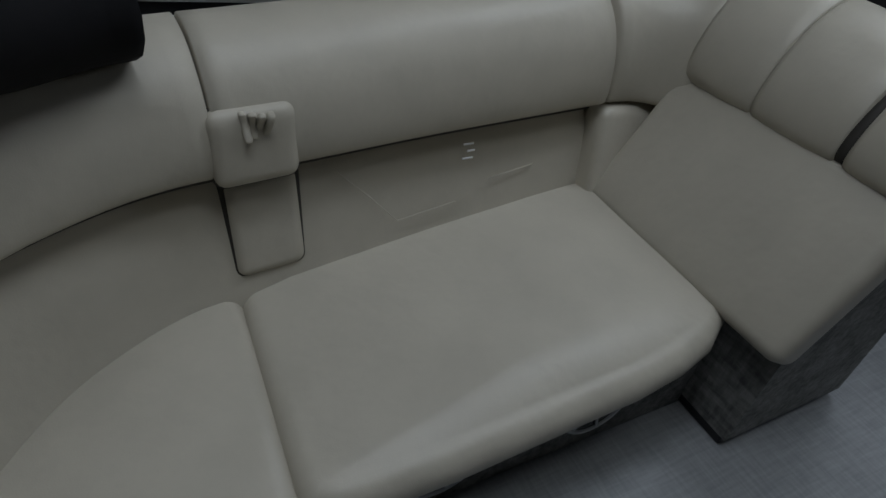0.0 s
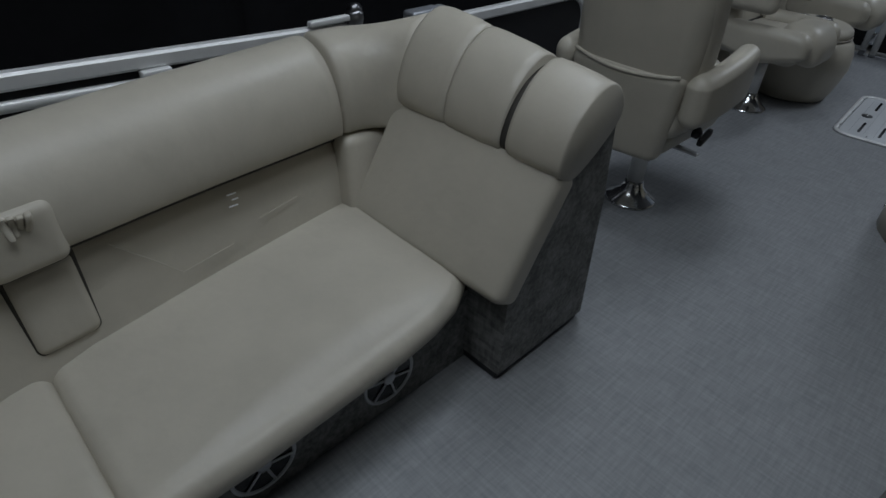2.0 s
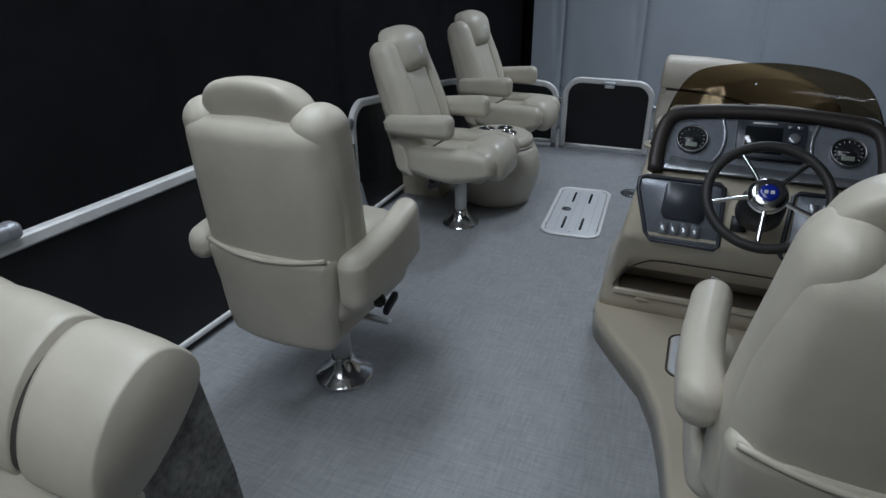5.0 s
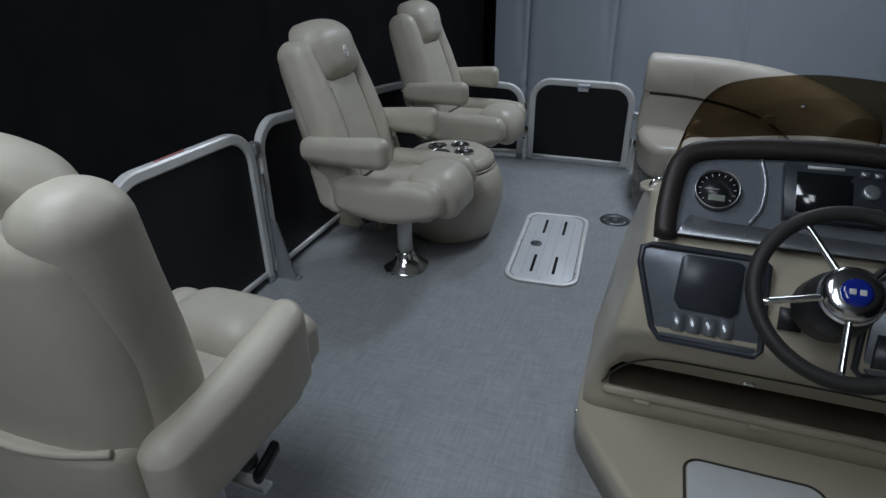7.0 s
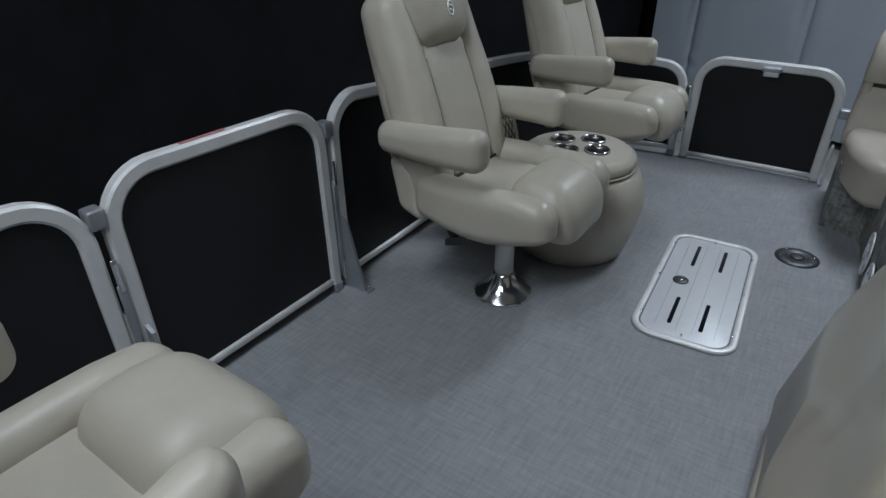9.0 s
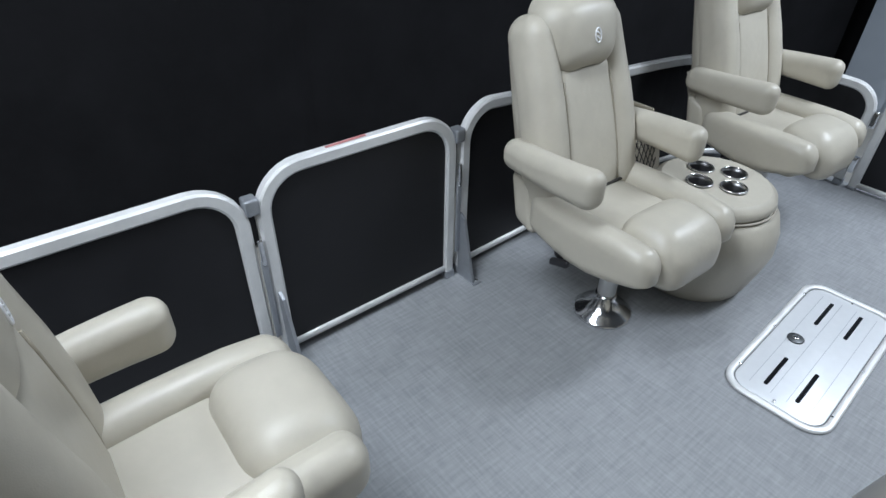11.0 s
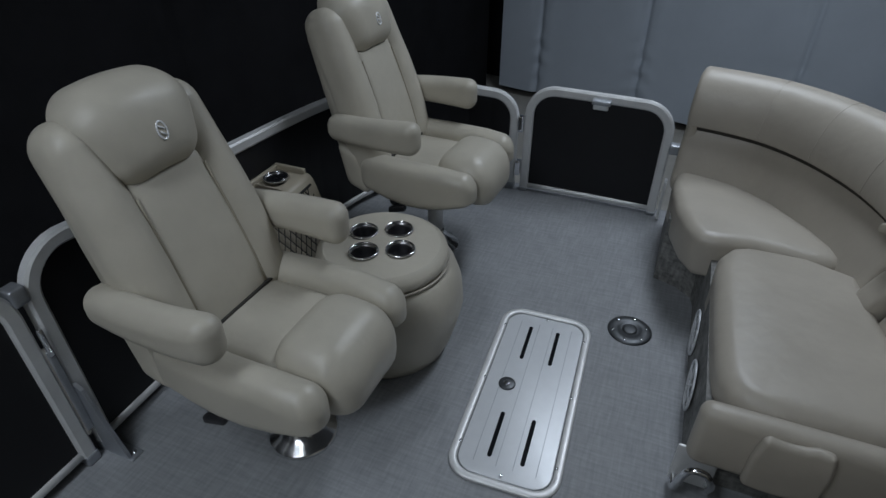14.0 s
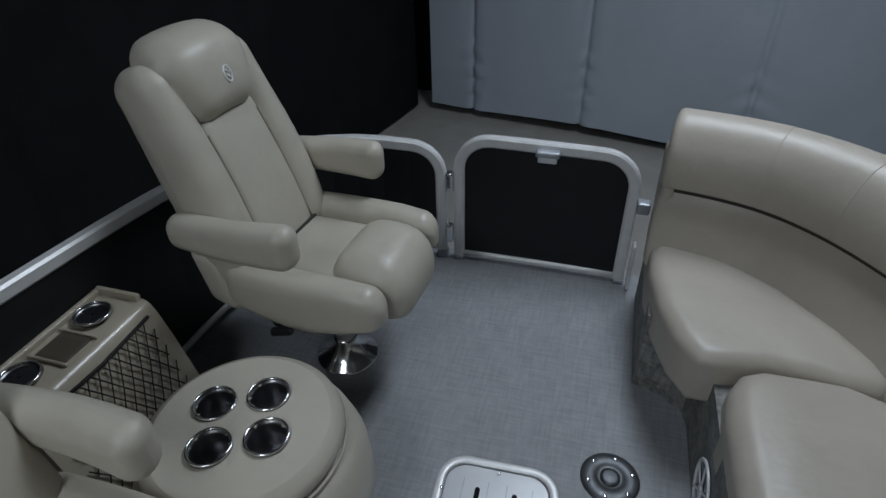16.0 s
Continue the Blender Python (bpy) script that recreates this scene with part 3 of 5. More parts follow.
            return lean_back(Vector((p.x * slim(p.z) * (1 - 0.10 * max(0.0, 0.4 - t)), p.y - 0.022 * max(0.0, t - 0.5) + 0.018 * math.sin(min(1, t * 1.2) * math.pi) + 0.02 * max(0.0, min(1.0, (p.y + 0.25) / 0.08)) * (1 - t), p.z)))
        return f

    for sg in (-1, 1):
        part("back_wing", rbox((sg * 0.187, -0.224, 0.790), (0.150, 0.174, 0.716), 0.0745, 8, wing(sg)), VINYL, ch)
    part("back_pad", rbox((0, -0.192, 0.70), (0.30, 0.09, 0.55), 0.044, 6, lambda p: lean_back(Vector((p.x * slim(p.z), p.y + 0.02 * math.cos((p.z - 0.62) * 5), p.z)))), VINYL, ch)
    for sg in (-1, 1):
        part("back_seam", tube([lean_back(Vector((sg * 0.128 * slim(z), -0.147 + 0.015 * math.cos((z - 0.62) * 5), z))) for z in [0.49 + 0.06 * k for k in range(8)]], 0.004, 6), PIPING, ch)

    def head(p):
        t = max(0.0, (p.z - 0.935) / 0.28)
        p.y = max(p.y, -0.218 + head_y + 0.55 * (p.y + 0.218 - head_y))
        return lean_back(Vector((p.x * (0.78 + 0.30 * min(1.0, t * 1.5) - 0.06 * max(0.0, t - 0.7)), p.y + 0.022 * math.cos(p.x * 9) - 0.13 * max(0.0, t - 0.5) ** 2 + 0.01 * math.sin(t * 3.1), p.z - 0.02 * (abs(p.x) / 0.15) ** 2)))

    hd = part("headrest", rbox((0, -0.218 + head_y, 1.075), (0.332, 0.195, 0.275), 0.082, 8, head), VINYL, ch, "padded headrest with a silver emblem")
    ring = [(0.014 * math.cos(2 * math.pi * k / 20), 1.046 + 0.024 * math.sin(2 * math.pi * k / 20)) for k in range(20)]
    em = part("emblem", tube([lean_back(Vector((x, -0.0885 + head_y, z))) for x, z in ring], 0.0025, 6, True), SILVER, hd, "small embroidered silver emblem")
    for ez, w in ((1.054, 0.016), (1.038, 0.012)):
        part("stitch", tube([lean_back(Vector((q * w * 0.5, -0.0875 + head_y, ez + 0.006 * q))) for q in (-1, 0, 1)], 0.0022, 6), SILVER, em)
    # cover and pocket on the rear
    def cover(p):
        return lean_back(Vector((p.x * (1 - 0.16 * max(0.0, min(1.0, (0.76 - p.z) / 0.36)) ** 1.3), p.y - 0.034 * (1 - (p.x / 0.26) ** 2) + 0.008 * math.sin(p.x * 40 + p.z * 30) * (0.4 if p.z < 0.6 else 0), p.z)))

    pk = part("back_pocket", rbox((0, -0.288, 0.53), (0.49, 0.085, 0.36), 0.04, 6, cover), VINYL, ch, "slack vinyl storage pocket")
    part("pocket_hem", tube([lean_back(Vector((0.221 * s, -0.327 - 0.034 * (1 - s * s), 0.705 - 0.02 * (1 - s * s)))) for s in [-1 + k / 8 for k in range(17)]], 0.008, 8), VINYL, pk)
    # arms
    def arm(sg):
        def f(p):
            t = (p.y + 0.31) / 0.37
            return Vector((p.x + sg * 0.012 * math.sin(t * 3.1), p.y, p.z + math.tan(radians(arm_tilt)) * (p.y + 0.125) + 0.03 * (1 - t) * max(0.0, min(1.0, (0.70 - p.z) / 0.06))))
        return f

    for sg in (-1, 1):
        deep = deep_arm and sg > 0
        part("armrest", rbox((sg * 0.276, -0.105 if deep else arm_y, 0.618 if deep else 0.668), (0.094, 0.44 if deep else 0.43, 0.222 if deep else 0.142), 0.0465, 7, arm(sg)), VINYL, ch)
    lv = part("recline_lever", rbox((0.264, -0.05, 0.352), (0.024, 0.085, 0.03), 0.009, 2, lambda p: Vector((p.x, p.y, p.z + 0.35 * p.y))), BLACK, ch, "black plastic recline lever")
    part("lever_pivot", turned(revolve([(0.024, 0), (0.024, 0.02), (0.012, 0.03)], 12), pose(0.225, -0.075, 0.352, 0, 90, 0)), BLACK, lv)
    part("slide_handle", rbox((0.17, -0.06, 0.330), (0.19, 0.035, 0.014), 0.006, 2), HATCH, ch, "pale slide handle")
    if deep_arm:
        for o in ch.children:
            if o.name.split(".")[0] in ("seat_bolster", "front_cushion", "seat_pad"):
                o.location = (0, -0.005, 0.06)
            if o.name.split(".")[0] == "recline_lever":
                o.location = (0, 0, 0.07)
    if drop:
        for o in ch.children:
            if not o.name.startswith("pedestal"):
                o.location.z -= drop
    return ch


captain_chair(pose(-0.540, 2.665, 0, 0, 0, -1), "beige vinyl captain's chair with an upright back, facing the bow", 2.0, 7.0, 0.98, 0.37, taper=-0.02, seat_w=0.80, head_y=-0.04, seat_back_bare=True, deep_arm=True)
captain_chair(pose(0.975, 2.36, 0.13, 0, 0, 0), "beige vinyl helm chair behind the steering wheel", 7.0, 6.0, 0.985, 0.245, taper=0.22, arm_y=-0.06, seat_back_bare=True)
chair = captain_chair(pose(-0.652, 4.255, 0, 0, 0, -92), "beige vinyl captain's chair beside the cup holder ottoman")
tagged(copy_thing(chair, pose(-0.672, 5.455, 0, 0, 0, -94)), "beige vinyl captain's chair near the bow gate")

# ---- ottoman with cup holders ----
ott = thing("cup_holder_ottoman", "round beige vinyl ottoman with four steel cup holders", "ottoman", pose(-0.588, 4.772, 0))
part("body", revolve([(0.20, 0.0), (0.235, 0.012), (0.255, 0.06), (0.278, 0.14), (0.296, 0.22), (0.290, 0.30), (0.268, 0.365), (0.235, 0.40), (0.215, 0.405)], 48, cap=False), VINYL, ott)
CUPS = [(0.090 * math.cos(radians(a)), 0.090 * math.sin(radians(a))) for a in (-17, 73, 163, 253)]
bm = revolve([(0.20, 0.392), (0.232, 0.40), (0.242, 0.42), (0.235, 0.445), (0.21, 0.462)], 48, cap=False)
# the lid's top face is left open round the four cups
cell = bmesh.new()
grid = 44
step = 0.42 / grid
cut = {}
for i in range(grid + 1):
    for j in range(grid + 1):
        p = Vector((-0.21 + i * step, -0.21 + j * step, 0))
        if p.length > 0.2105:
            p *= 0.2105 / p.length
        for cx, cy in CUPS:
            d = Vector((p.x - cx, p.y - cy, 0))
            if 0.042 < d.length < 0.053:
                p = Vector((cx, cy, 0)) + d.normalized() * 0.048
        p.z = 0.462 + 0.012 * (1 - (p.length / 0.21) ** 2)
        cut[i, j] = p
made = {}
for i in range(grid):
    for j in range(grid):
        q = [cut[i, j], cut[i + 1, j], cut[i + 1, j + 1], cut[i, j + 1]]
        c = sum(q, Vector()) / 4
        if min((c.xy - Vector(cp)).length for cp in CUPS) < 0.0465 or (q[0] - q[2]).length < 0.004 or (q[1] - q[3]).length < 0.004:
            continue
        vs = []
        for key in ((i, j), (i + 1, j), (i + 1, j + 1), (i, j + 1)):
            if key not in made:
                made[key] = cell.verts.new(cut[key])
            vs.append(made[key])
        cell.faces.new(vs)
lid = part("lid", bm, VINYL, ott, "padded round lid")
part("lid_top", cell, VINYL, lid)
part("lid_seam", tube([(0.243 * math.cos(a), 0.243 * math.sin(a), 0.402) for a in [2 * math.pi * k / 40 for k in range(40)]], 0.0045, 6, True), VINYL_SHADED, lid)
for cx, cy in CUPS:
    cup = part("cup_holder", revolve([(0.050, 0.476), (0.054, 0.472), (0.047, 0.470), (0.0445, 0.462), (0.043, 0.42), (0.041, 0.375), (0.030, 0.368), (0.004, 0.368)], 28, (cx, cy, 0), cap=False), STEEL, ott, "shiny steel cup holder")
    part("rim", tube([(cx + 0.050 * math.cos(a), cy + 0.050 * math.sin(a), 0.477) for a in [2 * math.pi * k / 28 for k in range(28)]], 0.0035, 8, True), CHROME, cup)

# ---- side console with net ----
con = thing("side_console", "beige moulded side console with cup holders and a net pocket", "console", pose(-1.13, 4.83, 0) @ Matrix.Diagonal((1, 1, 1.06, 1)))
HALF = 0.225
FRONT = ((0.0, 0.185), (0.20, 0.150), (0.36, 0.108), (0.435, 0.083), (0.462, 0.070), (0.474, 0.058), (0.478, 0.045))
bm = loft([[Vector((x, y, z)) for y, x in ((-HALF, -0.11), (HALF, -0.11), (HALF, w0), (-HALF, w0))] for z, w0 in FRONT])
part("body", bm, GEL, con).data.set_sharp_from_angle(angle=radians(40))
# flat plate, coloured dark in place of the tray's shaded hollow
part("tray", rbox((-0.02, 0.0, 0.4795), (0.10, 0.10, 0.006), 0.003, 2), RECESS_SHADE, con, "shallow moulded tray")
for ty in (-0.052, 0.052):
    part("tray_edge", rbox((-0.02, ty, 0.482), (0.13, 0.010, 0.012), 0.005, 3), GEL, con)
part("end_wall", rbox((-0.03, HALF - 0.008, 0.485), (0.15, 0.016, 0.03), 0.007, 3), GEL, con)
part("back_lip", rbox((-0.10, 0, 0.484), (0.02, 0.45, 0.022), 0.008, 3), GEL, con)


def net_x(z):
    for (z0, x0), (z1, x1) in zip(FRONT, FRONT[1:]):
        if z <= z1:
            break
    return x0 + (x1 - x0) * (z - z0) / (z1 - z0) + 0.006


for cy in (-0.12, 0.12):
    cup = part("cup_holder", revolve([(0.050, 0.494), (0.052, 0.490), (0.046, 0.488), (0.0435, 0.480), (0.0405, 0.488), (0.004, 0.4875)], 28, (-0.03, cy, 0), cap=False), STEEL, con, "shiny steel cup holder")
    # flat black disc stands in for the shaded depth of the cup
    part("well_shade", revolve([(0.040, 0.4895), (0.004, 0.4895)], 24, (-0.03, cy, 0), cap=False), SCREEN, cup)
    part("rim", tube([(-0.03 + 0.048 * math.cos(a), cy + 0.048 * math.sin(a), 0.494) for a in [2 * math.pi * k / 28 for k in range(28)]], 0.0035, 8, True), CHROME, cup)
net = part("net", tube([(net_x(0.45), -0.19, 0.45), (net_x(0.445) + 0.004, 0.0, 0.445), (net_x(0.45), 0.19, 0.45)], 0.005, 6), NET, con, "black elastic storage net")
bm = bmesh.new()
for sgn in (-1, 1):
    for k in range(-12, 24):
        pts = []
        for q in range(12):
            z = 0.13 + 0.315 * q / 11
            y = -0.30 + 0.036 * k + sgn * (z - 0.28) * 0.62
            if abs(y) <= 0.19 - 0.12 * max(0.0, 0.25 - z):
                pts.append((net_x(z) + 0.008 * math.sin((y + 0.22) / 0.44 * math.pi), y, z))
        if len(pts) > 2:
            tube(pts, 0.0022, 4, bm=bm)
part("netting", bm, NET, net)

# ---- deck hatch and table socket ----
ht = thing("deck_hatch", "white ski locker hatch with an aluminium frame, set in the deck", "hatch", pose(0.004, 4.718, 0, 0, 0, 3))
part("frame", square_bar([(x, y, 0.006) for x, y in rounded_rect(0.34, 0.825, 0.075)], 0.014, 0.026, (0, 0, 1), True), ALU, ht, "rounded aluminium frame")
part("lid", prism(rounded_rect(0.307, 0.79, 0.062), 0.001, 0.008, 0.003), HATCH, ht, "white ribbed hatch lid")
for sx_ in (-0.055, 0.055):
    for sy_ in (-0.23, 0.23):
        part("slot", prism(rounded_rect(0.015, 0.19, 0.0072, 4, sx_, sy_), 0.0085, 0.0098), SCREEN, ht, "dark slot")
lk = part("lock", revolve([(0.031, 0.008), (0.031, 0.012), (0.027, 0.014)], 24, (-0.075, -0.005, 0)), SOCKET, ht, "round dark flush lock")
part("lock_button", revolve([(0.012, 0.014), (0.012, 0.018), (0.008, 0.019)], 16, (-0.075, -0.005, 0)), CHROME, lk)
for sx_, sy_ in ((-0.16, -0.3), (0.16, -0.3), (-0.16, 0.0), (0.16, 0.0), (-0.16, 0.3), (0.16, 0.3), (0, -0.382), (0, 0.382)):
    part("screw", revolve([(0.005, 0.012), (0.005, 0.015), (0.003, 0.016)], 8, (sx_, sy_, 0)), CHROME, ht)
for sx_ in (-0.1, -0.025, 0.03, 0.105):
    part("rib", rbox((sx_, 0, 0.0082), (0.002, 0.7, 0.0012), 0.0005, 1), ALU_DULL, ht)
so = thing("table_socket", "round dark metal table socket screwed to the deck", "socket", pose(0.307, 5.18, 0))
part("flange", revolve([(0.088, 0.0), (0.088, 0.003), (0.080, 0.008), (0.048, 0.011), (0.042, 0.007), (0.031, 0.006)], 36), SOCKET, so)
part("plug", revolve([(0.030, 0.004), (0.030, 0.010), (0.02, 0.012)], 24), SOCKET, so)
for k in range(6):
    a = radians(60 * k + 20)
    part("screw", revolve([(0.006, 0.007), (0.006, 0.011), (0.003, 0.012)], 10, (0.068 * math.cos(a), 0.068 * math.sin(a), 0)), CHROME, so)


# ---- lounges ----
def sweep(path, section, seat_lean=0.0, ends=0.03, bm=None):
    """An upholstered strip along a plan line; section gives (outward, height) points, pillowed at both ends."""
    path = [Vector((p[0], p[1], 0)) for p in path]
    n = len(path)
    frames = []
    for i, p in enumerate(path):
        d = (path[min(i + 1, n - 1)] - path[max(i - 1, 0)]).normalized()
        frames.append((p, d, Vector((-d.y, d.x, 0))))
    cx = sum(q[0] for q in section) / len(section)
    cz = sum(q[1] for q in section) / len(section)

    def ring(fr, k, shift):
        p, d, o = fr
        out = []
        for a, z in section:
            a2, z2 = cx + (a - cx) * k, cz + (z - cz) * k
            lean = seat_lean * (z2 - cz)
            out.append(p + d * shift + o * (a2 + lean) + Vector((0, 0, z2)))
        return out

    rings = [ring(frames[0], 0.55, 0.0), ring(frames[0], 0.80, ends * 0.12), ring(frames[0], 0.94, ends * 0.45)]
    rings += [ring(frames[0], 1, ends)] + [ring(f, 1, 0) for f in frames[1:-1]] + [ring(frames[-1], 1, -ends)]
    rings += [ring(frames[-1], 0.94, -ends * 0.45), ring(frames[-1], 0.80, -ends * 0.12), ring(frames[-1], 0.55, 0.0)]
    return loft(rings, bm)


def sec(pts, steps=4):
    return [(p.x, p.y) for p in smooth_path([(a, b, 0) for a, b in pts], steps, True)]


def between(path, a, b):
    """The stretch of a plan line between two fractions of its length."""
    run = [0.0]
    for p, q in zip(path, path[1:]):
        run.append(run[-1] + (q - p).length)

    def at(s):
        for k in range(len(path) - 1):
            if s <= run[k + 1] + 1e-9:
                return path[k].lerp(path[k + 1], (s - run[k]) / max(1e-9, run[k + 1] - run[k]))
        return path[-1]

    s0, s1 = a * run[-1], b * run[-1]
    m = max(4, int((s1 - s0) / 0.04))
    return [at(s0 + (s1 - s0) * k / m) for k in range(m + 1)]


def speaker(parent, m):
    sp = part("speaker", turned(revolve([(0.088, 0.0), (0.090, 0.004), (0.087, 0.007), (0.081, 0.007), (0.079, 0.001)], 36, cap=False), m), HATCH, parent, "silver speaker grille with spokes")
    part("cone", turned(revolve([(0.080, 0.0015), (0.03, 0.001), (0.004, 0.001)], 28, cap=False), m), SCREEN, sp, "dark cone")
    bm = bmesh.new()
    for k in range(6):
        a = radians(60 * k + 15)
        rbox((0, 0, 0), (0.060, 0.0075, 0.005), 0.002, 2, lambda p, a=a: Vector(((p.x + 0.05) * math.cos(a) - p.y * math.sin(a), (p.x + 0.05) * math.sin(a) + p.y * math.cos(a), p.z + 0.0045)), bm)
    part("spokes", turned(bm, m), HATCH, sp)
    part("hub", turned(revolve([(0.020, 0.002), (0.020, 0.007), (0.013, 0.009)], 20), m), HATCH, sp)
    return sp


def slope_z(bm, y0, y1, dz):
    """Lets a cushion fall by dz from y1 to y0."""
    for v in bm.verts:
        v.co.z += dz * (v.co.y - y1) / (y0 - y1)
    return bm


LOW = sec([(0.0, 0.27), (-0.004, 0.36), (-0.006, 0.46), (-0.003, 0.555), (0.02, 0.58), (0.09, 0.585), (0.13, 0.55), (0.14, 0.42), (0.13, 0.27), (0.06, 0.25)])
BOL = sec([(0.015, 0.589), (-0.008, 0.615), (-0.012, 0.70), (0.004, 0.78), (0.045, 0.845), (0.11, 0.878), (0.18, 0.865), (0.225, 0.80), (0.23, 0.68), (0.20, 0.60), (0.11, 0.585)])
port = thing("stern_lounge", "beige vinyl corner lounge on a grey base at the port stern", "lounge seat")
SLOT = smooth_path([(0.15, -0.30, 0), (-0.2, -0.27, 0), (-0.48, -0.15, 0), (-0.66, -0.02, 0), (-0.76, 0.12, 0), (-0.815, 0.26, 0), (-0.836, 0.42, 0), (-0.855, 0.58, 0), (-0.885, 0.85, 0), (-0.92, 1.31, 0)], 6)
total = 0.0
for p, q in zip(SLOT, SLOT[1:]):
    total += (q - p).length
CUT0 = 1 - 0.966 / total  # where the folding block sits


def low_back(a, b):
    return sweep(between(SLOT, a, b), LOW, 0.30, 0.018)


part("lower_back", low_back(0.0, 1.0), VINYL, port)


def settle(bm):
    """The bolster stands lower towards the stern."""
    for v in bm.verts:
        if v.co.z > 0.62:
            v.co.z = 0.62 + (v.co.z - 0.62) * (0.94 - 0.12 * max(-0.2, min(1.2, 1.3 - v.co.y)))
    return bm


for a, b in ((0.0, CUT0), (CUT0, 1.0)):
    part("top_bolster", settle(sweep(between(SLOT, a, b), BOL, 0.12, 0.004)), VINYL, port)
part("back_gap", sweep(between(SLOT, 0.0, 1.0), sec([(0.03, 0.56), (0.03, 0.61), (0.12, 0.61), (0.12, 0.56)], 1), 0, 0.002), SEAM, port, "dark gap between the cushions")
corner_path = smooth_path([(-0.925, 1.315, 0), (-0.915, 1.40, 0), (-0.87, 1.465, 0), (-0.80, 1.495, 0)], 6)
bm = settle(sweep(between(corner_path, 0.0, 1.0), BOL, 0.12, 0.015))
for v in bm.verts:
    if v.co.z > 0.62:
        v.co.z = 0.62 + (v.co.z - 0.62) * (1 + 0.28 * max(0.0, min(1.0, (v.co.x + 1.02) / 0.2)))
part("corner_bolster", bm, VINYL, port)
part("corner_cushion", rbox((-0.93, 1.39, 0.45), (0.17, 0.2, 0.27), 0.03, 4, lambda p: Vector((p.x - 0.3 * (p.z - 0.44), p.y + 0.15 * (p.z - 0.44), p.z))), VINYL, port)
# folding block with its pull strap
blk = part("fold_down_block", rbox((-0.822, 0.418, 0.648), (0.06, 0.164, 0.150), 0.026, 4, lambda p: Vector((p.x - 0.10 * (p.z - 0.5) - 0.12 * (p.y - 0.425), p.y, p.z))), VINYL, port, "narrow fold-down block with a pull strap")
part("block_lower", rbox((-0.8485, 0.425, 0.460), (0.055, 0.150, 0.215), 0.024, 5, lambda p: Vector((p.x - 0.24 * (p.z - 0.45) - 0.12 * (p.y - 0.425), p.y, p.z))), VINYL, blk)
part("block_gap", rbox((-0.8345, 0.418, 0.645), (0.074, 0.173, 0.158), 0.03, 4, lambda p: Vector((p.x - 0.10 * (p.z - 0.5) - 0.12 * (p.y - 0.425), p.y, p.z))), SEAM, blk)
part("block_gap", rbox((-0.8575, 0.425, 0.460), (0.06, 0.168, 0.232), 0.028, 4, lambda p: Vector((p.x - 0.24 * (p.z - 0.45) - 0.12 * (p.y - 0.425), p.y, p.z))), SEAM, blk)
for k in range(4):
    part("pull_strap", rbox((-0.804 - 0.003 * k, 0.402 + 0.014 * k, 0.695), (0.020, 0.014, 0.05), 0.006, 3, lambda p, k=k: Vector((p.x + 0.012 * math.sin(p.z * 60 + k), p.y + 0.10 * (p.z - 0.70) * (k - 1), p.z))), VINYL, blk, "crumpled vinyl pull strap")


def low_face(y, z):
    x = -0.836 - 0.17 * max(0, y - 0.42) ** 1.05 * 0.6
    return Vector((x + 0.012 - 0.30 * (z - 0.44), y, z))


for pts in (((0.58, 0.54), (0.66, 0.46), (0.72, 0.395), (0.80, 0.40), (0.88, 0.405)), ((0.98, 0.44), (1.05, 0.445), (1.12, 0.45))):
    part("stitch_line", tube([low_face(y, z) for y, z in pts], 0.0012, 6), VINYL, port)
for ey, ez, w, h in ((0.0, 0.016, 0.035, 0.006), (0.006, 0.0, 0.026, 0.006), (-0.004, -0.016, 0.035, 0.006)):
    part("emblem", rbox(low_face(0.914 + ey, 0.525 + ez) + Vector((0.012, 0, 0)), (0.004, w * 0.8, h * 0.8), 0.0018, 2), SILVER, port, "small silver emblem")
# seats
SEAT_A = [(-0.91, 0.345), (-0.34, 0.345), (-0.295, 0.355), (-0.272, 0.41), (-0.264, 0.6), (-0.268, 0.85), (-0.270, 1.02), (-0.282, 1.14), (-0.305, 1.235), (-0.35, 1.315), (-0.42, 1.365), (-0.52, 1.39), (-0.92, 1.39)]
SEAT_B = [(-0.90, 0.352), (-0.89, 0.20), (-0.83, 0.06), (-0.72, -0.08), (-0.54, -0.20), (-0.2, -0.31), (0.1, -0.34), (0.12, -0.05), (0.06, 0.10), (-0.12, 0.17), (-0.24, 0.26), (-0.285, 0.352)]
part("seat_cushion", slope_z(prism(SEAT_A, 0.282, 0.367, 0.045, 0.026, seg=8), 0.35, 1.3, -0.055), VINYL, port)
part("seat_cushion", slope_z(prism(SEAT_B, 0.255, 0.371, 0.046, 0.010, seg=7), 0.35, 1.3, -0.055), VINYL, port)
part("seat_base", prism([(-1.18, -0.55), (0.05, -0.55), (0.05, 0.02), (-0.18, 0.11), (-0.32, 0.245), (-0.365, 0.36), (-0.365, 1.36), (-1.18, 1.36)], 0.0, 0.285), BASE_GREY, port, "grey textured base", smooth=False)
part("back_frame", prism([(-1.19, -0.30), (-1.08, -0.30), (-1.08, 1.75), (-1.19, 1.75)], 0.0, 0.70, 0.01), BASE_GREY, port, smooth=False)
for sy_, sz_ in ((0.640, 0.125), (1.035, 0.135)):
    speaker(port, pose(-0.364, sy_, sz_, 0, 90, 0))


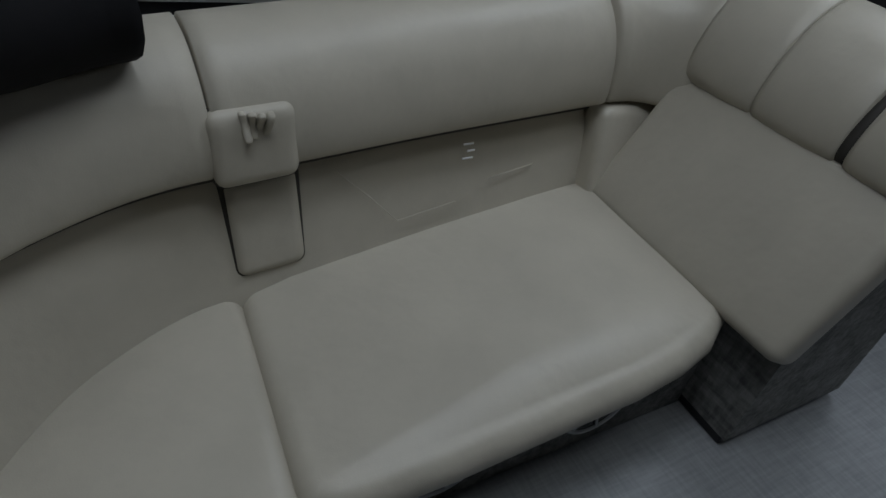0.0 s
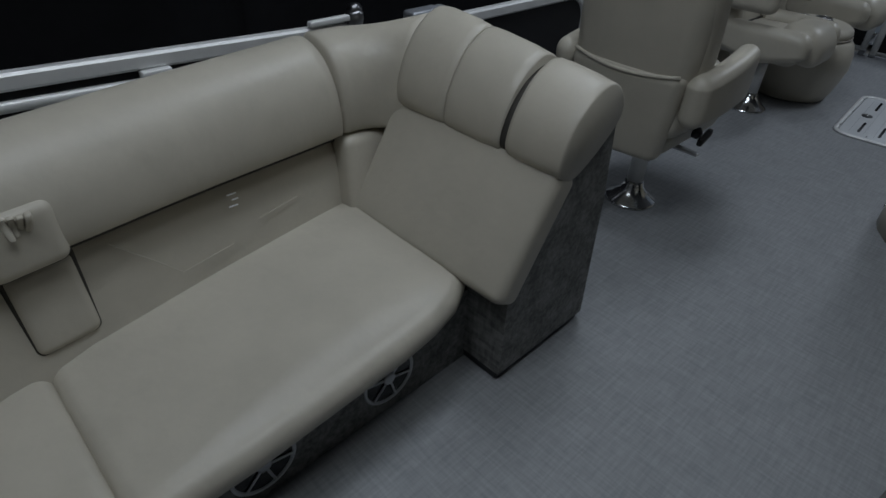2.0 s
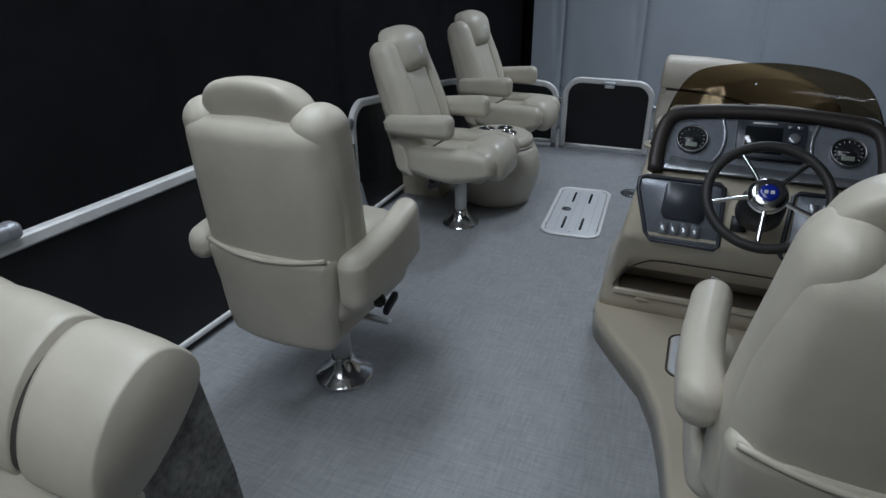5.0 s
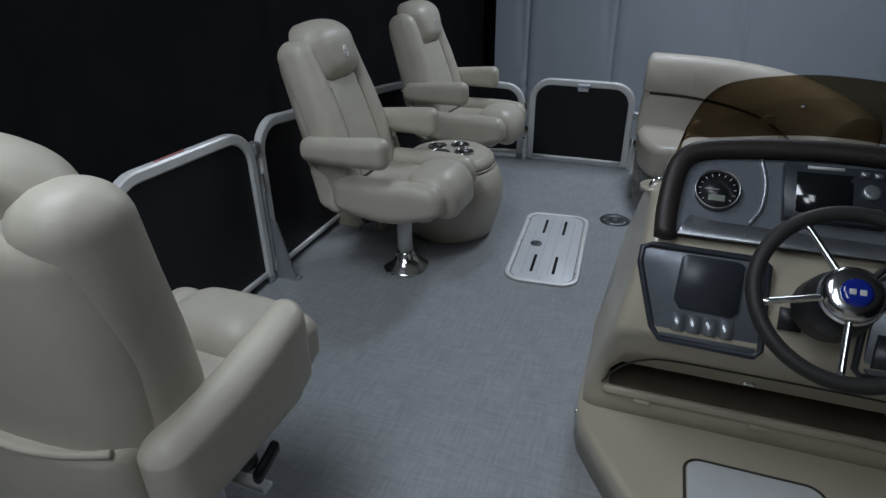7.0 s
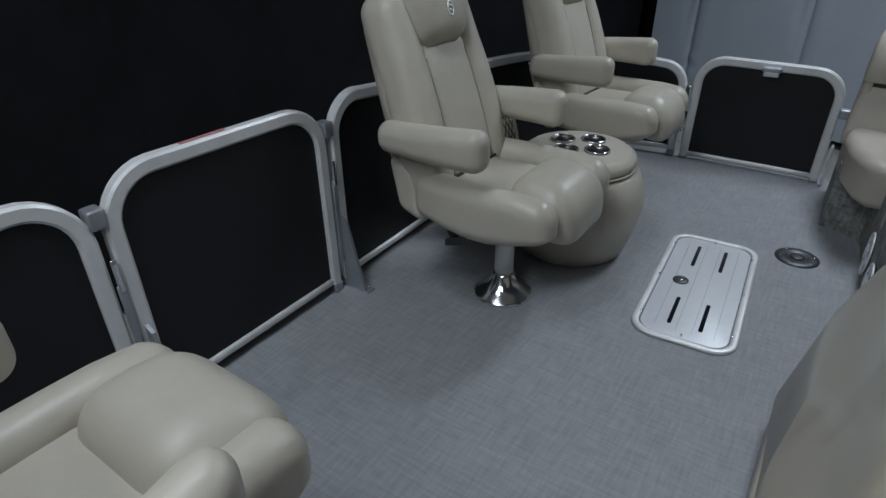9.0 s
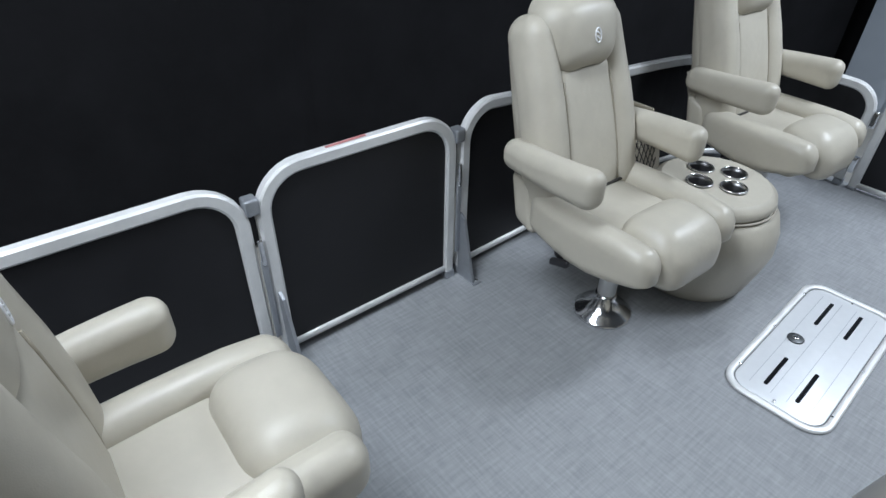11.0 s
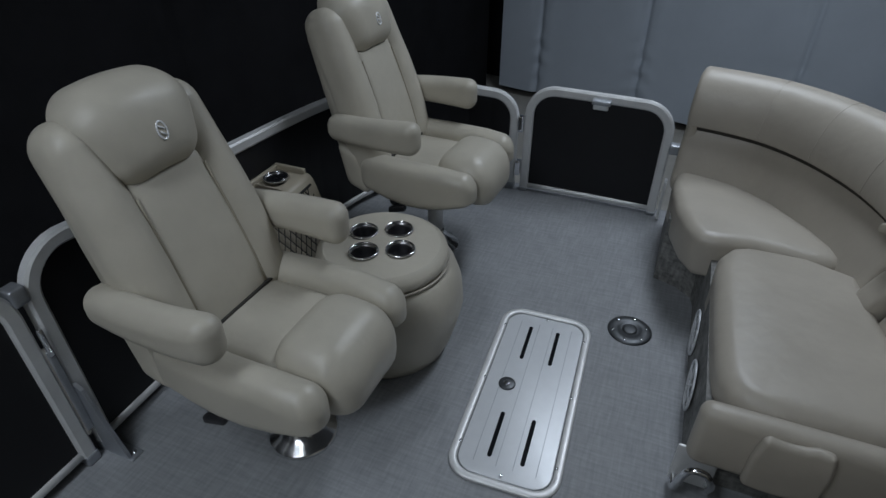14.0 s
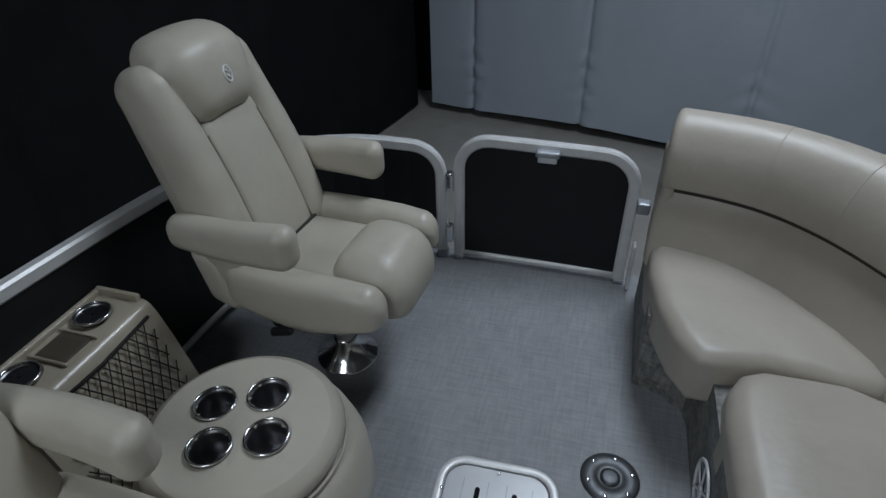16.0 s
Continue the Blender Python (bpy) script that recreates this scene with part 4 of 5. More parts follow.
def lounge_end(root, x_in, x_out, y_off=0.0):
    """The sloping end of a stern lounge: a slab, a bolster in three with a slot, and a grey end panel. x_in is its free end."""
    s = 1 if x_in > x_out else -1
    w = abs(x_in - x_out)
    mid = (x_in + x_out) / 2
    ang = math.atan2(0.33, 0.20)

    def slab(p):
        u, v = p.y, p.z
        bulge = 0.010 * math.cos((p.x - mid) / w * 2.6)
        return Vector((p.x, 1.392 + y_off + u * math.cos(ang) - (v + bulge) * math.sin(ang), 0.525 + u * math.sin(ang) + (v + bulge) * math.cos(ang)))

    part("end_cushion", rbox((mid, 0, -0.045), (w, 0.40, 0.10), 0.030, 5, slab), VINYL, root)
    prof = sec([(1.472, 0.685), (1.468, 0.735), (1.50, 0.805), (1.56, 0.866), (1.64, 0.896), (1.70, 0.870), (1.732, 0.815), (1.715, 0.765), (1.62, 0.69), (1.53, 0.65)])
    cy = sum(p[0] for p in prof) / len(prof)
    cz = sum(p[1] for p in prof) / len(prof)

    def bolster(xa, xb, ra, rb):
        rings = []
        for x, k in ((xa, 0.93 if ra else 0.94), (xa - s * (0.006 if ra else 0.004), 0.975 if ra else 0.975), (xa - s * 0.035, 0.985), (xa - s * 0.06, 1.0), (xb + s * 0.05, 1.0), (xb + s * 0.012, 0.985), (xb, 0.95)):
            lift = 1 + 0.30 * max(0.0, min(1.0, (x_in - x) * s / 0.55))
            rings.append([Vector((x, y_off + cy + (a - cy) * k, 0.70 + (cz + (b - cz) * k - 0.70) * (lift if b > 0.70 else 1))) for a, b in prof])
        return loft(rings)

    cuts = [x_in, x_in - s * 0.195, x_in - s * 0.42, x_in - s * 0.58]
    part("end_bolster", bolster(cuts[0], cuts[1] + s * 0.011, True, False), VINYL, root)
    part("end_bolster", bolster(cuts[1] - s * 0.011, cuts[2], False, False), VINYL, root)
    part("end_bolster", bolster(cuts[2] - s * 0.002, cuts[3] - s * 0.05, False, False), VINYL, root)
    rings = [[Vector((cuts[1] + d, y_off + cy + (a - cy) * 0.93, cz + (b - cz) * 0.93)) for a, b in prof] for d in (-0.012, 0.012)]
    part("bolster_slot", loft(rings), SEAM, root, "dark slot in the bolster")
    outline = [(1.345, 0.035), (1.785, 0.035), (1.76, 0.50), (1.722, 0.80), (1.60, 0.705), (1.47, 0.54), (1.345, 0.34)]
    xa, xb = x_in - s * 0.012, x_out
    part("end_panel", loft([[Vector((x, y + y_off, z)) for y, z in outline] for x in (xa, xb)]), BASE_GREY, root, "grey textured end panel", smooth=False)
    part("toe_kick", rbox(((xa + xb) / 2 - s * 0.006, 1.565 + y_off, 0.02), (w - 0.02, 0.43, 0.04), 0.008, 2), BLACK, root, "black toe strip")


lounge_end(port, -0.203, -0.86)
star = thing("stern_lounge", "beige vinyl lounge end on a grey base behind the helm chair", "lounge seat")
lounge_end(star, 0.69, 1.25, -0.17)
part("seat_cushion", prism([(0.74, 0.2), (1.2, 0.2), (1.2, 1.16), (0.74, 1.16)], 0.165, 0.37, 0.06, 0.012), VINYL, star)
part("seat_base", prism([(0.8, 0.2), (1.2, 0.2), (1.2, 1.17), (0.8, 1.17)], 0.0, 0.25), BASE_GREY, star, smooth=False)
# rolled canopy cover on the rail
cov = thing("canopy_cover", "black canvas cover bundled on the rail behind the lounge", "cover")
rolls = [(0.15, -0.42, 0.95), (-0.2, -0.38, 0.95), (-0.48, -0.22, 0.945), (-0.68, -0.02, 0.935), (-0.80, 0.08, 0.905), (-0.87, 0.17, 0.90), (-0.895, 0.24, 0.90)]
part("roll", tube(smooth_path(rolls, 6), 0.125, 16, flat=0.8), CLOTH_BLACK, cov)
part("fold", tube(smooth_path([(p[0] + 0.03, p[1] + 0.03, p[2] + 0.075) for p in rolls[:-1]], 6), 0.07, 10, flat=0.6), CLOTH_BLACK, cov)
part("strap", tube([(-0.2 , -0.38 + 0.135 * math.cos(a), 0.955 + 0.115 * math.sin(a)) for a in [2 * math.pi * k / 20 for k in range(20)]], 0.008, 6, True), BLACK, cov)

# ---- bow lounge ----
bow = thing("bow_lounge", "beige vinyl curved lounge on a grey base at the starboard bow", "lounge seat")
BSLOT = smooth_path([(0.335, 5.885, 0), (0.50, 5.855, 0), (0.644, 5.802, 0), (0.775, 5.700, 0), (0.885, 5.560, 0), (0.955, 5.42, 0), (1.005, 5.25, 0), (1.04, 5.05, 0), (1.065, 4.8, 0), (1.075, 4.54, 0)], 6)
BLOW = sec([(0.0, 0.34), (-0.006, 0.44), (-0.006, 0.53), (-0.002, 0.598), (0.02, 0.614), (0.09, 0.618), (0.14, 0.58), (0.15, 0.44), (0.13, 0.34), (0.06, 0.32)])
BBOL = sec([(0.012, 0.619), (-0.004, 0.638), (-0.002, 0.71), (0.016, 0.775), (0.05, 0.822), (0.10, 0.842), (0.155, 0.832), (0.19, 0.78), (0.195, 0.70), (0.17, 0.632), (0.10, 0.615)])
PB0, PB1 = 0.615, 0.70
part("lower_back", sweep(between(BSLOT, 0.0, PB0), BLOW, 0.32, 0.02), VINYL_SHADED, bow)
part("lower_back", sweep(between(BSLOT, PB1, 1.0), BLOW, 0.32, 0.02), VINYL_SHADED, bow)
part("top_bolster", sweep(between(BSLOT, 0.0, 1.0), [(a + 0.022, z) for a, z in BBOL], 0.12, 0.02), VINYL_SHADED, bow)
for f in (0.17, 0.30, 0.45, PB0, 0.80):
    p, q = between(BSLOT, f, f + 0.02)[0], between(BSLOT, f, f + 0.02)[-1]
    o = Vector((-(q - p).y, (q - p).x, 0)).normalized()
    part("bolster_seam", tube([p + o * (a + 0.12 * (z - 0.72)) + Vector((0, 0, z)) for a, z in [(a + 0.022, z) for a, z in BBOL][3:26]], 0.002, 6), VINYL_SHADED, bow, "sewn seam across the bolster")
part("back_gap", sweep(between(BSLOT, 0.01, 0.99), sec([(0.03, 0.60), (0.03, 0.635), (0.12, 0.635), (0.12, 0.60)], 1), 0, 0.002), SEAM, bow, "dark gap between the cushions")
part("fold_down_block", sweep(between(BSLOT, PB0 + 0.012, PB1 - 0.01), sec([(-0.035, 0.40), (-0.03, 0.50), (0.0, 0.585), (0.04, 0.60), (0.06, 0.5), (0.04, 0.38)]), 0.32, 0.02), VINYL_SHADED, bow, "narrow fold-down block with a crumpled strap")
part("pull_strap", rbox((0.985, 5.20, 0.655), (0.05, 0.05, 0.035), 0.014, 3, lambda p: Vector((p.x + 0.008 * math.sin(p.y * 160), p.y, p.z + 0.01 * math.sin(p.y * 90)))), VINYL, bow)
part("end_cap", rbox((0.374, 5.985, 0.515), (0.05, 0.17, 0.41), 0.022, 4, lambda p: Vector((p.x, p.y + 0.06 * (p.z - 0.56), p.z))), VINYL_SHADED, bow)
BSEAT_B = [(0.352, 5.93), (0.350, 5.72), (0.375, 5.56), (0.42, 5.42), (0.475, 5.335), (0.55, 5.335), (0.65, 5.36), (0.76, 5.355), (0.85, 5.335), (0.92, 5.33), (0.962, 5.37), (0.95, 5.44), (0.88, 5.56), (0.75, 5.72), (0.58, 5.86)]
BSEAT_A = [(0.551, 4.69), (0.559, 4.62), (0.588, 4.56), (0.64, 4.53), (1.05, 4.53), (1.06, 4.62), (1.05, 4.90), (1.0, 5.28), (0.84, 5.345), (0.75, 5.345), (0.64, 5.342), (0.585, 5.315), (0.549, 5.25), (0.538, 5.15), (0.544, 4.85)]
part("seat_cushion", prism(BSEAT_B, 0.22, 0.418, 0.050, 0.005, seg=7), VINYL_SHADED, bow)
part("seat_cushion", prism(BSEAT_A, 0.20, 0.425, 0.062, 0.008, seg=7), VINYL_SHADED, bow)
part("aft_cushion", rbox((0.77, 4.505, 0.29), (0.50, 0.075, 0.22), 0.034, 5), VINYL_SHADED, bow)
tab = part("pull_tab", rbox((0.76, 4.462, 0.285), (0.19, 0.035, 0.20), 0.017, 5, lambda p: Vector((0.76 + (p.x - 0.76) * (1 - 2.2 * max(0, p.z - 0.32)), p.y + 0.004 * math.sin(p.x * 110) * (1 if p.z > 0.3 else 0.2), p.z + 0.006 * math.cos(p.x * 30)))), VINYL_SHADED, bow, "creased vinyl pull tab")
part("seat_base", prism([(0.36, 5.585), (0.46, 5.55), (0.522, 5.495), (0.536, 5.44), (0.544, 4.57), (1.22, 4.57), (1.22, 5.62), (1.05, 5.86), (0.80, 6.0), (0.36, 6.07)], 0.0, 0.32), BASE_GREY, bow, "grey textured base", smooth=False)
for sy_, sz_ in ((5.12, 0.125), (4.84, 0.125)):
    speaker(bow, pose(0.5355, sy_, sz_, 0, -90, 0))
hnd = thing("grab_handle", "chrome grab handle at the end of the bow lounge", "handle", pose(0.565, 4.50, 0.10))
part("bar", tube(smooth_path([(-0.045, 0.04, -0.06), (-0.045, -0.02, -0.06), (-0.04, -0.035, 0.0), (-0.02, -0.035, 0.055), (0.02, -0.035, 0.06), (0.045, -0.035, 0.02), (0.05, 0.0, -0.05), (0.05, 0.04, -0.06)], 6), 0.011, 12), CHROME, hnd)
part("plate", rbox((0.0, 0.03, 0.0), (0.12, 0.01, 0.16), 0.004, 2), ALU, hnd)

# ---- helm ----
helm = thing("helm_console", "beige moulded helm console with dashboard and smoked windscreen", "helm console")
PLAT = [(0.345, 4.06), (0.328, 3.5), (0.330, 3.37), (0.35, 3.295), (0.41, 3.195), (0.49, 3.075), (0.575, 2.95), (0.635, 2.79), (0.675, 2.60), (0.705, 2.38), (0.725, 2.15), (0.78, 2.08), (1.29, 2.08), (1.29, 4.06)]
part("platform", prism(PLAT, 0.0, 0.130, 0.022), GEL, helm, "raised beige helm platform")
part("platform_lid", prism(rounded_rect(0.34, 0.27, 0.04, 6, 0.83, 3.10), 0.131, 0.137, 0.003), HATCH, helm, "pale access lid")
part("lid_seam", tube([(x, y, 0.132) for x, y in rounded_rect(0.355, 0.285, 0.045, 6, 0.83, 3.10)], 0.004, 6, True), SEAM, helm)


def console_ring(x, k, notch):
    n = ((3.365, 0.215), (3.52, 0.222), (3.45, 0.352), (3.318, 0.365)) if notch else ((3.365, 0.215), (3.36, 0.25), (3.345, 0.31), (3.318, 0.365))
    prof = [(3.375, 0.10), (3.372, 0.17), *n, (3.27, 0.45), (3.205, 0.535), (3.20, 0.57), (3.274, 0.68), (3.312, 0.765), (3.36, 0.792), (3.60, 0.80), (3.80, 0.765), (3.95, 0.66), (4.07, 0.45), (4.13, 0.10)]
    cy, cz = 3.72, 0.35
    return [Vector((x + (0.10 * max(0, z - 0.15) / 0.6 if x < 0.8 else -0.04 * max(0, z - 0.15)) * (1.0 - min(1, abs(x - 0.345) / 0.6)), cy + (y - cy) * k, cz + (z - cz) * k if z > 0.11 else z)) for y, z in prof]


rings = [console_ring(0.338, 0.30, False), console_ring(0.3385, 0.60, False), console_ring(0.339, 0.82, False), console_ring(0.341, 0.90, False), console_ring(0.346, 0.955, False), console_ring(0.362, 0.985, False), console_ring(0.385, 1.0, False), console_ring(0.412, 1.0, True), console_ring(0.7, 1.0, True), console_ring(1.19, 1.0, True), console_ring(1.21, 1.0, False), console_ring(1.25, 0.98, False), console_ring(1.27, 0.93, False)]
part("console_body", loft(rings), GEL, helm)
part("shelf_lip", rbox((0.80, 3.362, 0.222), (0.80, 0.02, 0.028), 0.008, 3), GEL, helm)
for hx in (0.52, 0.84):
    part("lip_hinge", rbox((hx, 3.350, 0.205), (0.045, 0.014, 0.012), 0.004, 2), GEL, helm)


def front_skin(x, z):
    """A point of the console's front below the switch panel."""
    prof = ((3.365, 0.215), (3.36, 0.25), (3.345, 0.31), (3.318, 0.365), (3.27, 0.45), (3.205, 0.535))
    for (y0, z0), (y1, z1) in zip(prof, prof[1:]):
        if z <= z1:
            break
    return Vector((x + 0.10 * max(0, z - 0.15) / 0.6 * (1 - min(1, abs(x - 0.345) / 0.6)), y0 + (y1 - y0) * (z - z0) / (z1 - z0) - 0.001, z))


part("recess_groove", tube([front_skin(p.x, p.y) for p in smooth_path([(0.382, 0.245, 0), (0.40, 0.30, 0), (0.43, 0.36, 0), (0.475, 0.405, 0), (0.53, 0.425, 0), (0.70, 0.43, 0), (1.0, 0.43, 0), (1.2, 0.42, 0)], 6)], 0.0035, 6), SEAM, helm, "dark groove round the open recess")
# dark plate on the recess floor paints in the shade there
part("recess_liner", rbox((0.80, 3.44, 0.229), (0.765, 0.13, 0.008), 0.003, 2), RECESS_SHADE, helm, "floor of the open recess, coloured dark for the shade inside")
part("recess_latch", rbox((0.775, 3.305, 0.385), (0.03, 0.012, 0.012), 0.005, 2), CHROME, helm)
part("side_button", turned(revolve([(0.014, 0), (0.014, 0.008), (0.008, 0.012)], 14), pose(0.334, 3.40, 0.065, 0, -90, 0)), CHROME, helm)
cup = part("shoulder_cup", revolve([(0.052, 0.0), (0.053, 0.010), (0.047, 0.013), (0.043, 0.006), (0.020, 0.004)], 28, (0.470, 3.70, 0.768)), GEL, helm, "moulded cup recess on the console shoulder")
part("cleat", tube(smooth_path([(0.448, 3.69, 0.772), (0.455, 3.695, 0.792), (0.470, 3.70, 0.797), (0.486, 3.705, 0.792), (0.492, 3.71, 0.772)], 5), 0.007, 10), CHROME, cup, "chrome loop")

# switch panel: a plane on the sloping front
PY0, PZ0, PY1, PZ1 = 3.203, 0.555, 3.300, 0.752
pu = Vector((0, PY1 - PY0, PZ1 - PZ0)).normalized()
pn = Vector((0, -pu.z, pu.y))


def on_panel(x, h, out=0.0):
    """A point of the front slope: x, height along the slope in 0 to 1, distance in front."""
    return Vector((x, PY0 + (PY1 - PY0) * h, PZ0 + (PZ1 - PZ0) * h)) + pn * out


def plate(outline, place, t0, t1, bevel=0.002):
    """A thin plate whose outline (x, h) is laid on a sloping face."""
    bm = bmesh.new()
    loft([[place(x, h, t0) for x, h in outline], [place(x, h, t1 - bevel) for x, h in outline], [place(x + (sum(p[0] for p in outline) / len(outline) - x) * 0.02, h + (0.5 - h) * 0.02, t1) for x, h in outline]], bm)
    return bm


sw = part("switch_panel", plate([(0.448, 1.0), (0.452, 0.80), (0.505, 0.10), (0.525, 0.0), (0.735, -0.02), (0.745, 0.05), (0.735, 0.96), (0.72, 1.0)], on_panel, 0.001, 0.008), DASH, helm, "grey switch panel with a dark rim")
rim = [(0.448, 1.0), (0.447, 0.82), (0.498, 0.09), (0.52, -0.03), (0.74, -0.05), (0.752, 0.02), (0.742, 0.97), (0.725, 1.03), (0.47, 1.04)]
part("panel_rim", tube([on_panel(x, h, 0.008) for x, h in rim], 0.008, 8, True), DASH_DARK, sw)
part("radio_cover", plate([(0.545, 0.94), (0.540, 0.45), (0.555, 0.36), (0.675, 0.34), (0.69, 0.42), (0.69, 0.93), (0.675, 0.97), (0.56, 0.98)], on_panel, 0.008, 0.016), DASH_DARK, sw, "dark radio cover")
for k in range(4):
    x0 = 0.545 + 0.037 * k
    part("rocker_switch", plate([(x0, 0.30), (x0, 0.10), (x0 + 0.028, 0.09), (x0 + 0.028, 0.29)], on_panel, 0.008, 0.018), CARBON, sw, "grey rocker switch")

sw2 = part("switch_panel", plate([(0.975, 1.0), (0.965, 0.05), (0.98, -0.02), (1.18, 0.0), (1.20, 0.10), (1.25, 0.80), (1.254, 1.0)], on_panel, 0.001, 0.008), DASH, helm, "grey switch panel with a dark rim")
part("panel_rim", tube([on_panel(x, h, 0.008) for x, h in ((0.978, 1.03), (0.96, 0.97), (0.95, 0.02), (0.965, -0.05), (1.185, -0.03), (1.207, 0.09), (1.254, 0.80), (1.25, 1.04))], 0.008, 8, True), DASH_DARK, sw2)
part("radio_cover", plate([(0.985, 0.42), (0.98, 0.06), (1.165, 0.08), (1.185, 0.16), (1.19, 0.42)], on_panel, 0.008, 0.016), DASH_DARK, sw2, "dark radio front")
for k in range(4):
    x0 = 1.01 + 0.042 * k
    part("rocker_switch", plate([(x0, 0.88), (x0, 0.56), (x0 + 0.03, 0.56), (x0 + 0.03, 0.88)], on_panel, 0.008, 0.016), CARBON, sw2, "grey rocker switch")

# instrument pod
FY0, FZ0, FY1, FZ1 = 3.312, 0.790, 3.455, 0.940
fu = Vector((0, FY1 - FY0, FZ1 - FZ0))
fn_ = Vector((0, -fu.z, fu.y)).normalized()


def on_pod(x, h, out=0.0):
    bow_in = 0.035 * (1 - ((x - 0.855) / 0.37) ** 2)
    return Vector((x, FY0 + fu.y * h + bow_in * (0.3 + 0.7 * h), FZ0 + fu.z * h + 0.02 * h * (1 - ((x - 0.855) / 0.37) ** 2))) + fn_ * out


XS = [0.50 + 0.71 * k / 14 for k in range(15)]
bm = bmesh.new()
front = [on_pod(x, 0.0) for x in XS] + [on_pod(x, 1.0) for x in reversed(XS)]
rear = [Vector((p.x, p.y + 0.05, p.z - 0.02)) for p in front[:15]] + [Vector((p.x, p.y + 0.30, 0.79)) for p in front[15:]]
loft([front, rear], bm)
part("pod_body", bm, DASH, helm, "grey instrument pod", smooth=False)
hood_path = [on_pod(0.495, -0.06), on_pod(0.492, 0.3), on_pod(0.498, 0.7), on_pod(0.513, 0.96), on_pod(0.55, 1.08)] + [on_pod(x, 1.10) for x in (0.62, 0.72, 0.855, 0.99, 1.09)] + [on_pod(1.16, 1.08), on_pod(1.197, 0.96), on_pod(1.212, 0.7), on_pod(1.218, 0.3), on_pod(1.215, -0.06)]
hood_path = smooth_path(hood_path, 4)
part("hood_rim", tube([p + fn_ * 0.012 for p in hood_path], 0.027, 12, flat=0.75), HOOD, helm, "dark brown padded hood")
part("hood_cover", loft([[p + Vector((0, 0.01, 0.012)) for p in hood_path], [p + Vector((0.0, 0.14, -0.03)) for p in hood_path], [Vector((0.855 + (p.x - 0.855) * 0.97, p.y + 0.26, min(p.z, 0.80))) for p in hood_path]], cap=False), HOOD, helm)
part("trim_strip", plate([(0.52, 0.0), (1.19, 0.0), (1.19, 0.13), (0.80, 0.15), (0.60, 0.19), (0.545, 0.24)], on_pod, 0.004, 0.012), CARBON, helm, "brushed metal trim strip with lettering")
for k in range(8):
    x0 = 0.745 + 0.022 * k
    part("letter_bar", plate([(x0, 0.05), (x0 + 0.012, 0.05), (x0 + 0.012, 0.11), (x0, 0.11)], on_pod, 0.012, 0.014), SILVER, helm)
for xs in ((0.70, 0.715, 0.71, 0.685), (1.01, 0.995, 1.0, 1.025)):
    part("chrome_line", tube(smooth_path([on_pod(x, h, 0.005) for x, h in zip(xs, (0.98, 0.7, 0.4, 0.2))], 5), 0.006, 8), CARBON, helm)


def gauge(x, h, r, label):
    c = on_pod(x, h, 0.0)
    t = Matrix.Translation(c) @ fn_.to_track_quat("Z", "Y").to_matrix().to_4x4()
    g = part("gauge", turned(revolve([(r, 0.0), (r * 1.06, 0.010), (r * 1.02, 0.018), (r * 0.95, 0.018), (r * 0.92, 0.010)], 32, cap=False), t), STEEL, helm, label)
    part("dial", turned(revolve([(r * 0.92, 0.006), (r * 0.92, 0.009)], 32), t), DIAL, g, "black dial with pale marks")
    for k in range(13):
        a = radians(220 - 260 * k / 12)
        part("mark", turned(rbox((0, 0, 0.0105), (r * 0.13, r * 0.035, 0.002), 0.0005, 1, lambda p, a=a: Vector(((p.x + r * 0.78) * math.cos(a) - p.y * math.sin(a), (p.x + r * 0.78) * math.sin(a) + p.y * math.cos(a), p.z))), t), WHITE_MARK, g)
    part("needle", turned(rbox((-r * 0.25, 0.0, 0.0125), (r * 0.65, r * 0.03, 0.002), 0.0006, 1), t), WHITE_MARK, g)
    part("display", turned(rbox((0, -r * 0.42, 0.0105), (r * 0.75, r * 0.32, 0.002), 0.001, 1), t), LCD, g)
    return g


gauge(0.605, 0.58, 0.053, "round chrome-rimmed tachometer")
gauge(1.105, 0.58, 0.053, "round chrome-rimmed speedometer")
unit = part("chartplotter", plate([(0.755, 0.30), (0.97, 0.30), (0.975, 0.92), (0.75, 0.92)], on_pod, 0.004, 0.026), DASH_DARK, helm, "dark chartplotter with keys")
part("screen", plate([(0.778, 0.36), (0.90, 0.36), (0.90, 0.82), (0.778, 0.82)], on_pod, 0.026, 0.028), SCREEN, unit, "black screen")
part("label_bar", plate([(0.80, 0.86), (0.88, 0.86), (0.88, 0.895), (0.80, 0.895)], on_pod, 0.026, 0.028), WHITE_MARK, unit)
for kx, kh in ((0.922, 0.84), (0.95, 0.84), (0.922, 0.45), (0.95, 0.45)):
    part("key", plate([(kx - 0.01, kh - 0.03), (kx + 0.01, kh - 0.03), (kx + 0.01, kh + 0.03), (kx - 0.01, kh + 0.03)], on_pod, 0.026, 0.031), CARBON, unit)
part("key_pad", turned(revolve([(0.020, 0), (0.020, 0.006), (0.012, 0.008)], 18), Matrix.Translation(on_pod(0.936, 0.65, 0.026)) @ fn_.to_track_quat("Z", "Y").to_matrix().to_4x4()), CARBON, unit)

